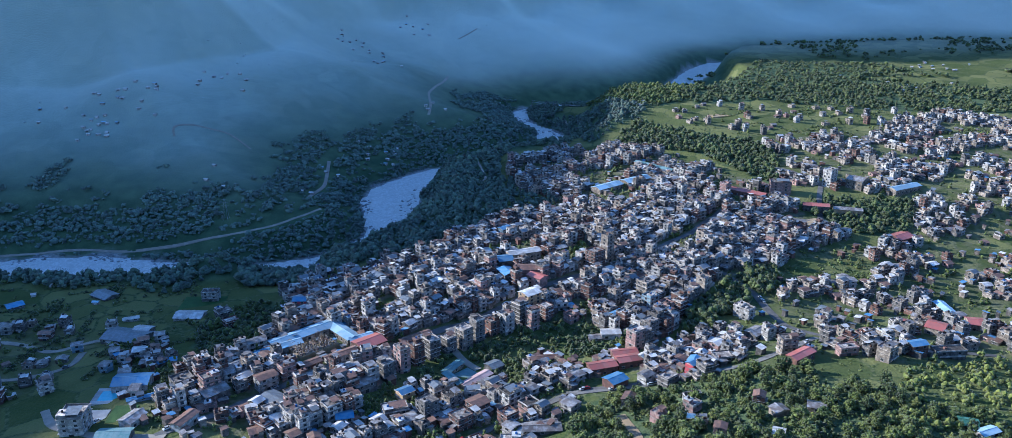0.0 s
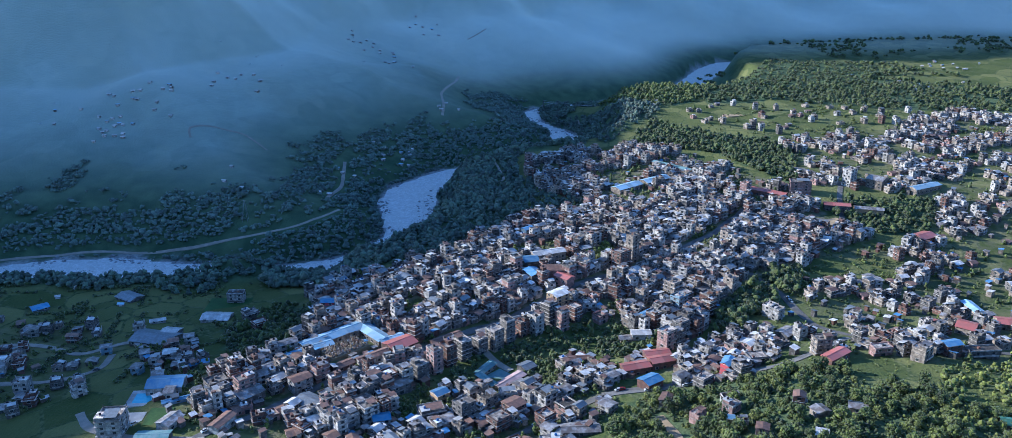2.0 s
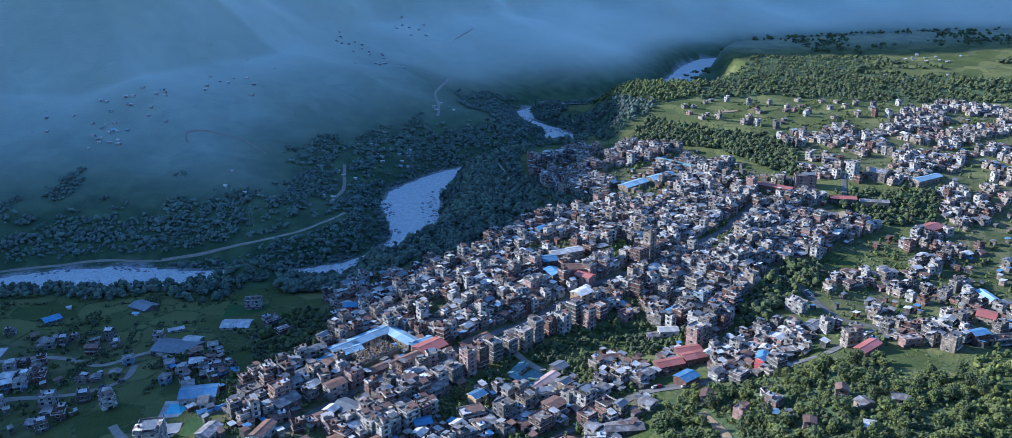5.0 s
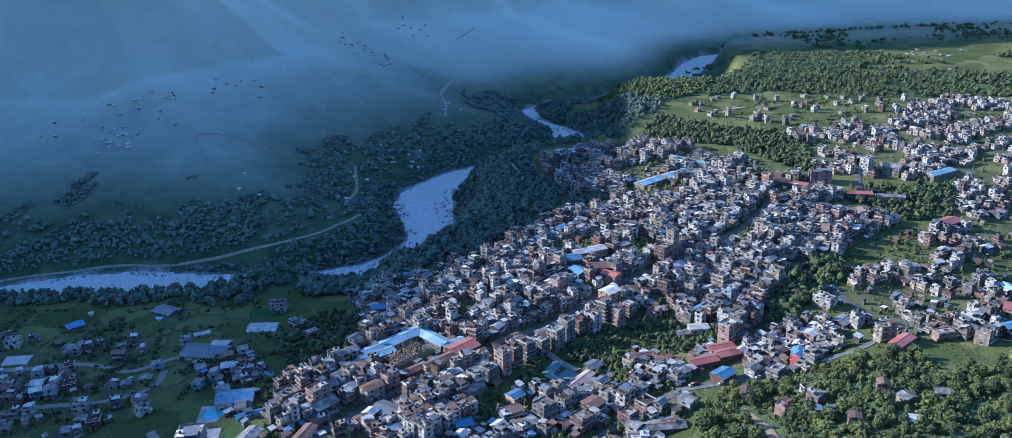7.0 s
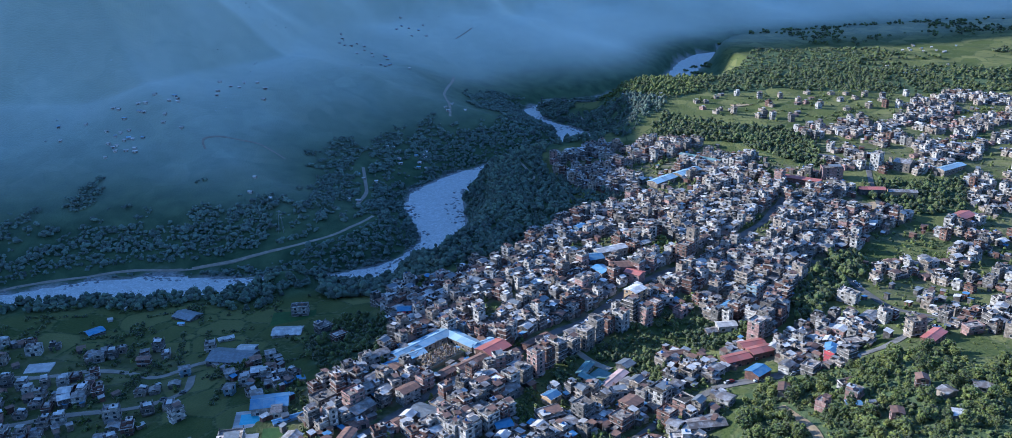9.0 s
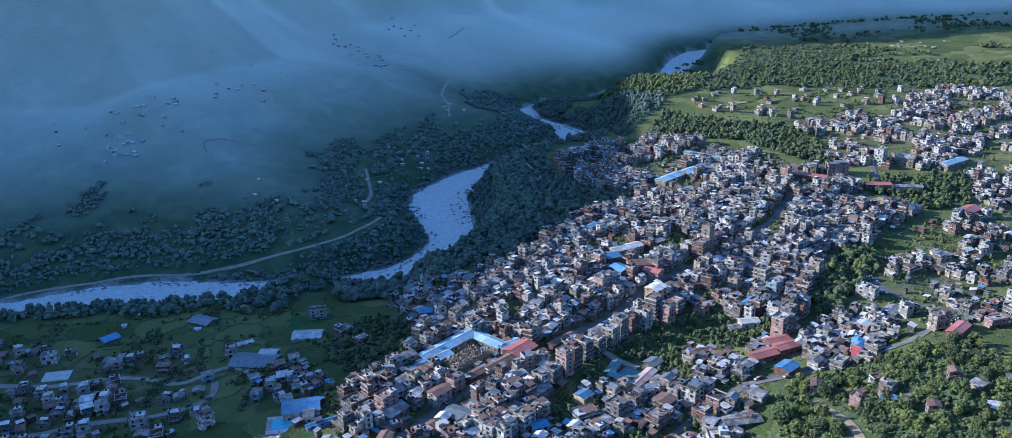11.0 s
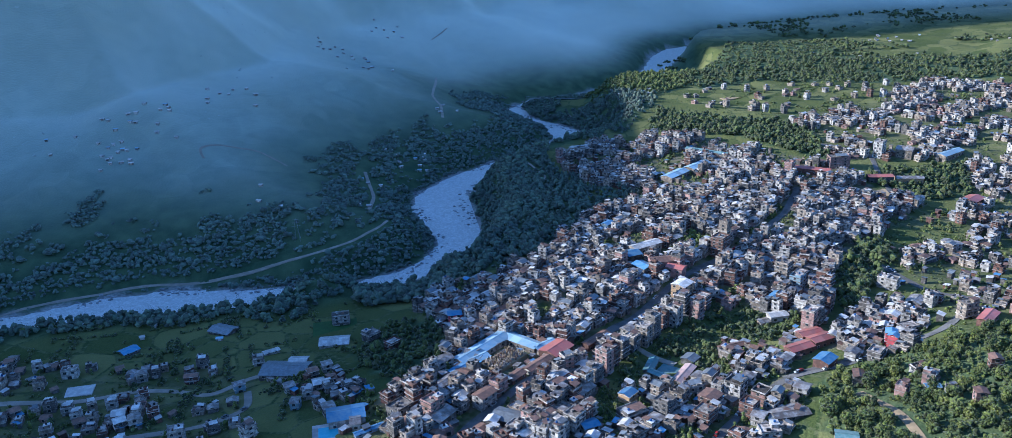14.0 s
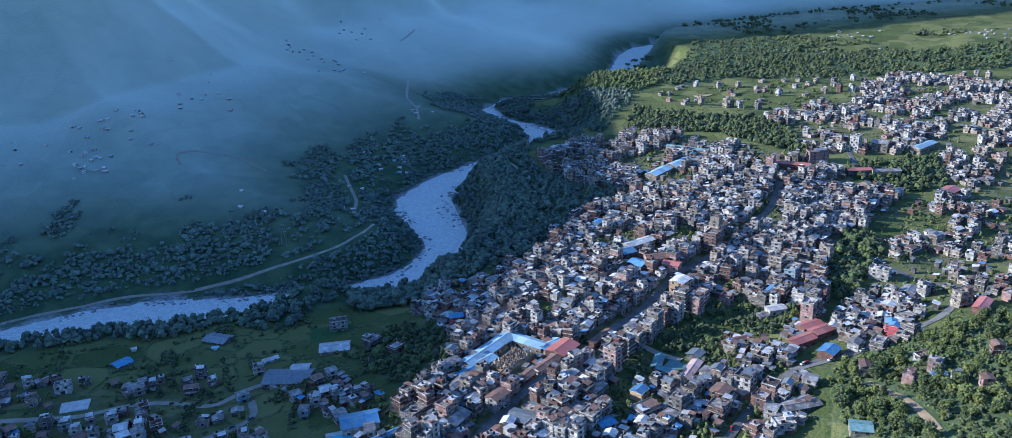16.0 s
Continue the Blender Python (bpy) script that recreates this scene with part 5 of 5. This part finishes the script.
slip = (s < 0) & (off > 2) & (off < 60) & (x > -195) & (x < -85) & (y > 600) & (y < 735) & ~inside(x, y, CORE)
woods("riverside_trees", list(zip(x[slip], y[slip]))[:420], BUSH, 0.9, 2.0, HAZED_FAR_LEAF, "low dark scrub on the bank below the town", 28)
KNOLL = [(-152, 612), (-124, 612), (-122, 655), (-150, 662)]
woods("riverside_trees", scatter(KNOLL, 90, 3.0, 85), MID, 1.2, 1.8, HAZED_FAR_LEAF, "tall dark trees on the knoll above the river", 31)
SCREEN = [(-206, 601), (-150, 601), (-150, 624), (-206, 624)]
woods("riverside_trees", scatter(SCREEN, 60, 3.4, 86), MID, 1.7, 2.2, HAZED_FAR_LEAF, "tall dark trees above the river bank", 32)
VALLEY = [(-480, 640), (-480, 420), (-300, 380), (-200, 480), (-190, 600), (-300, 640)]
woods("valley_trees", scatter(VALLEY, 130, 7.0, 81), MID + BUSH, 0.6, 1.1, LEAF[2], "scattered trees and hedges in the valley fields", 15)

hedges = []
for _ in range(46):
    a, b, t, n = r.uniform(-470, -205), r.uniform(430, 620), r.choice([0.1, 0.2, 1.6, 1.75, 0.6]) + r.normal() * 0.1, r.randint(8, 24)
    hedges += [(a + i * 2.6 * math.cos(t) + r.normal() * 0.7, b + i * 2.6 * math.sin(t) + r.normal() * 0.7) for i in range(n)]
stood = np.array(taken)
hedges = [p for p in hedges if ((p[0] - stood[:, 0]) ** 2 + (p[1] - stood[:, 1]) ** 2 > (stood[:, 2] + 1.5) ** 2).all() and to_line(p[0], p[1], RIVER)[0] > 45 and to_line(p[0], p[1], WAYS["WEST"])[0] > 4]
woods("hedgerows", hedges, BUSH, 0.7, 1.6, LEAF[2], "dark hedgerows and scrub between valley fields", 18)
hedges = []
for _ in range(60):
    a, b, t, n = r.uniform(190, 640), r.uniform(960, 1290), r.choice([0.2, 1.7, 0.5]) + r.normal() * 0.15, r.randint(5, 16)
    hedges += [(a + i * 3.2 * math.cos(t) + r.normal(), b + i * 3.2 * math.sin(t) + r.normal()) for i in range(n)]
woods("hedgerows", hedges, BUSH, 0.8, 1.8, LEAF[0], "green hedgerows between the far meadows", 19)

# the far slope
x, y = r.uniform(-1150, 1500, 60000), r.uniform(640, 2250, 60000)
d, s = to_line(x, y, RIVER)
off = d - river_half(x, y)
mask = waves(x, y, 210, 31) + 0.5 * waves(x, y, 60, 32)
ok = (s > 0) & (off > 4) & (off < 800) & (((mask > r.uniform(0.4, 0.6, 60000)) & (off < 650)) | (off < 40 + 60 * r.uniform(0, 1, 60000))) & (r.uniform(0, 1, 60000) < np.clip(700 / (np.hypot(x, y) + 1), 0.2, 1) * np.where(off < 160, 1, 0.9))
for pts in TRACKS.values():
    ok &= to_line(x, y, pts)[0] > 7
for hx, hy, reach, count in HAMLETS:
    ok &= np.hypot(x - hx, y - hy) > reach * 0.5
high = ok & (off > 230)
woods("hillside_woods", list(zip(x[high], y[high]))[:320], FAR, 0.3, 0.6, HAZED_HIGH_LEAF, "distant tree clumps high on the shaded mountain slope", 16)
low = ok & (off < 105) & (y < 1300)
woods("hillside_woods", list(zip(x[low], y[low]))[:3000], FAR, 0.7, 1.4, HAZED_SLOPE_LEAF, "dark forest on the lower mountain slope", 29)
x, y = r.uniform(-560, 80, 30000), r.uniform(690, 1320, 30000)
d, s = to_line(x, y, RIVER)
off = d - river_half(x, y)
ok = (s > 0) & (off > 3) & (off < 70 + 50 * waves(x, y, 90, 61) + 30 * waves(x, y, 33, 62))
for key in ("FAR", "ZIG", "ZIG_UP"):
    ok &= to_line(x, y, TRACKS[key])[0] > 6
woods("hillside_woods", list(zip(x[ok], y[ok]))[:8000], FAR, 0.45, 0.95, HAZED_SLOPE_LEAF, "dense dark forest above the far river bank", 30)
x, y = r.uniform(300, 1700, 9000), r.uniform(1330, 1720, 9000)
d, s = to_line(x, y, RIVER)
ok = (s < 0) & (waves(x, y, 260, 33) + 0.5 * waves(x, y, 70, 34) > 0.45) | (s < 0) & (d < 90) & (x > 480)
woods("far_woods", list(zip(x[ok], y[ok]))[:800], FAR, 1.0, 1.8, LEAF[2], "distant tree clumps beyond the far fields", 17)

# ---- boulders, bridge, pylon, cars ----
stones = []
x, y = r.uniform(-520, 120, 40000), r.uniform(600, 1330, 40000)
d, s = to_line(x, y, RIVER)
off = d - river_half(x, y)
ok = (off > -9) & (off < 5) & (waves(x, y, 60, 41) > 0.1) | (np.hypot((x + 98) / 14, (y - 850) / 42) < 1) & (r.uniform(0, 1, 40000) < 0.5)
pts = np.column_stack([x[ok], y[ok]])[:900]
V, F = [], []
for i, (a, b) in enumerate(pts):
    sc = r.uniform(0.5, 2.2) * np.array([1, r.uniform(0.6, 1.2), r.uniform(0.45, 0.8)])
    V.append(ICO_V * r.uniform(0.75, 1.2, (12, 1)) * sc + np.array([a, b, max(height(a, b), RIVER_Z - 0.9) + 0.3]))
    F.append(ICO_F + 12 * i)
me = fill(bpy.data.meshes.new("boulders"), np.concatenate(V), np.concatenate(F))
me.materials.append(ROCK)
tagged(new("boulders", me), "grey boulders strewn along the river bed", "rocks", kind="stuff")

bridge = tagged(new("footbridge"), "slender suspended footbridge across the far river bend", "bridge")
bridge.matrix_basis = pose(107, 1279, 16, 0, 0, -15)
SPAN = 70
span_kit = Kit()
span_kit.box(0, 4.98, -0.8, 0.8, 0, 0.2, STEEL)
PLANK = span_kit.mesh("deck_panel")
for i in range(28):
    a = -SPAN + i * 5
    part("deck_panel", PLANK, bridge, m=pose(a, 0, 2 * ((a + 2.5) / SPAN) ** 2 - 2, 0, -math.degrees(math.atan(4 * (a + 2.5) / SPAN ** 2)), 0))
for s in (-1, 1):
    cable = Kit()
    q = s * 0.8
    for i in range(28):
        a, b = -SPAN + i * 5, -SPAN + (i + 1) * 5
        za, zb = 3.2 * (a / SPAN) ** 2 - 0.9, 3.2 * (b / SPAN) ** 2 - 0.9
        cable.block([(a, q - 0.06, za), (b, q - 0.06, zb), (b, q + 0.06, zb), (a, q + 0.06, za), (a, q - 0.06, za + 0.12), (b, q - 0.06, zb + 0.12), (b, q + 0.06, zb + 0.12), (a, q + 0.06, za + 0.12)], STEEL)
    part("cable", cable.mesh("cable"), bridge)
for e in (-1, 1):
    tower = Kit()
    tower.box(e * SPAN - 0.4, e * SPAN + 0.4, -1.5, -0.9, -20, 2.6, WALL["concrete"])
    tower.box(e * SPAN - 0.4, e * SPAN + 0.4, 0.9, 1.5, -20, 2.6, WALL["concrete"])
    tower.box(e * SPAN - 0.4, e * SPAN + 0.4, -0.897, 0.897, 1.9, 2.4, WALL["concrete"])
    part("tower", tower.mesh("tower"), bridge)

pylon = tagged(new("power_pylon"), "thin steel lattice pylon on the far slope", "pylon")
pylon.matrix_basis = pose(-257, 752, height(-257, 752))
for sx in (-1, 1):
    for sy in (-1, 1):
        leg = Kit()
        leg.block([(sx * 2.4 - 0.12, sy * 2.4 - 0.12, -1), (sx * 2.4 + 0.12, sy * 2.4 - 0.12, -1), (sx * 2.4 + 0.12, sy * 2.4 + 0.12, -1), (sx * 2.4 - 0.12, sy * 2.4 + 0.12, -1),
                   (sx * 0.4 - 0.08, sy * 0.4 - 0.08, 20), (sx * 0.4 + 0.08, sy * 0.4 - 0.08, 20), (sx * 0.4 + 0.08, sy * 0.4 + 0.08, 20), (sx * 0.4 - 0.08, sy * 0.4 + 0.08, 20)], STEEL)
        part("leg", leg.mesh("leg"), pylon)
for z, half in ((13, 3.5), (16, 3.0), (19, 2.2)):
    arm = Kit()
    arm.box(-half, half, -0.12, 0.12, z, z + 0.25, STEEL)
    part("cross_arm", arm.mesh("cross_arm"), pylon)

PAINTS = [material("white_car_paint", (0.75, 0.75, 0.75), rough=0.25, spread=0.05, bump=0), material("red_car_paint", (0.45, 0.04, 0.03), rough=0.25, spread=0.05, bump=0),
          material("yellow_car_paint", (0.70, 0.40, 0.03), rough=0.3, spread=0.05, bump=0), material("grey_car_paint", (0.2, 0.21, 0.22), rough=0.25, spread=0.05, bump=0)]
wheel_kit = Kit()
for t in (0, 45):
    a = [radians(t + 90 * k + 45) for k in range(4)]
    wheel_kit.block([(0.33 * math.cos(q), -0.11, 0.33 * math.sin(q)) for q in a] + [(0.33 * math.cos(q), 0.11, 0.33 * math.sin(q)) for q in a], TANK_BLACK)
WHEEL = wheel_kit.mesh("wheel")


def car(x, y, turn, paint, colour, length=4.2, tall=1.5):
    ob = tagged(new("car"), f"parked {colour} {'bus' if length > 6 else 'car'} on the town road", "car", "parked vehicles")
    ob.matrix_basis = pose(x, y, height(x, y) + 0.5, 0, 0, turn)
    body, cabin = Kit(), Kit()
    body.box(-length / 2, length / 2, -0.85, 0.85, 0.3, tall * 0.6, paint, 0.06)
    cabin.box(-length * 0.3, length * 0.28, -0.78, 0.78, tall * 0.6 + 0.003, tall, PANE, 0.22)
    cabin.box(-length * 0.22, length * 0.2, -0.55, 0.55, tall + 0.003, tall + 0.05, paint)
    part("body", body.mesh("body"), ob)
    part("cabin", cabin.mesh("cabin"), ob, "dark glazed cabin")
    for sx in (-1, 1):
        for sy in (-1, 1):
            part("wheel", WHEEL, ob, m=pose(sx * length * 0.32, sy * 0.8, 0.33))


rng = random.Random(9)
for way, count in (("MAIN", 7), ("LOW", 4), ("EAST_LOW", 4), ("EAST", 3), ("WEST", 2)):
    pts = WAYS[way]
    for _ in range(count):
        i = rng.randrange(len(pts) - 1)
        (ax, ay), (bx, by), t = pts[i], pts[i + 1], rng.uniform(0.1, 0.9)
        turn = math.degrees(math.atan2(by - ay, bx - ax))
        k = rng.choice([0, 0, 1, 3])
        q = radians(turn + 90)
        car(ax + (bx - ax) * t + math.cos(q) * 1.4, ay + (by - ay) * t + math.sin(q) * 1.4, turn, PAINTS[k], ("white", "red", "yellow", "grey")[k])
car(-208, 381, 60, PAINTS[0], "white")
car(-32, 483, 42, PAINTS[0], "white")
car(12, 414, -35, PAINTS[2], "yellow", 8.0, 2.8)
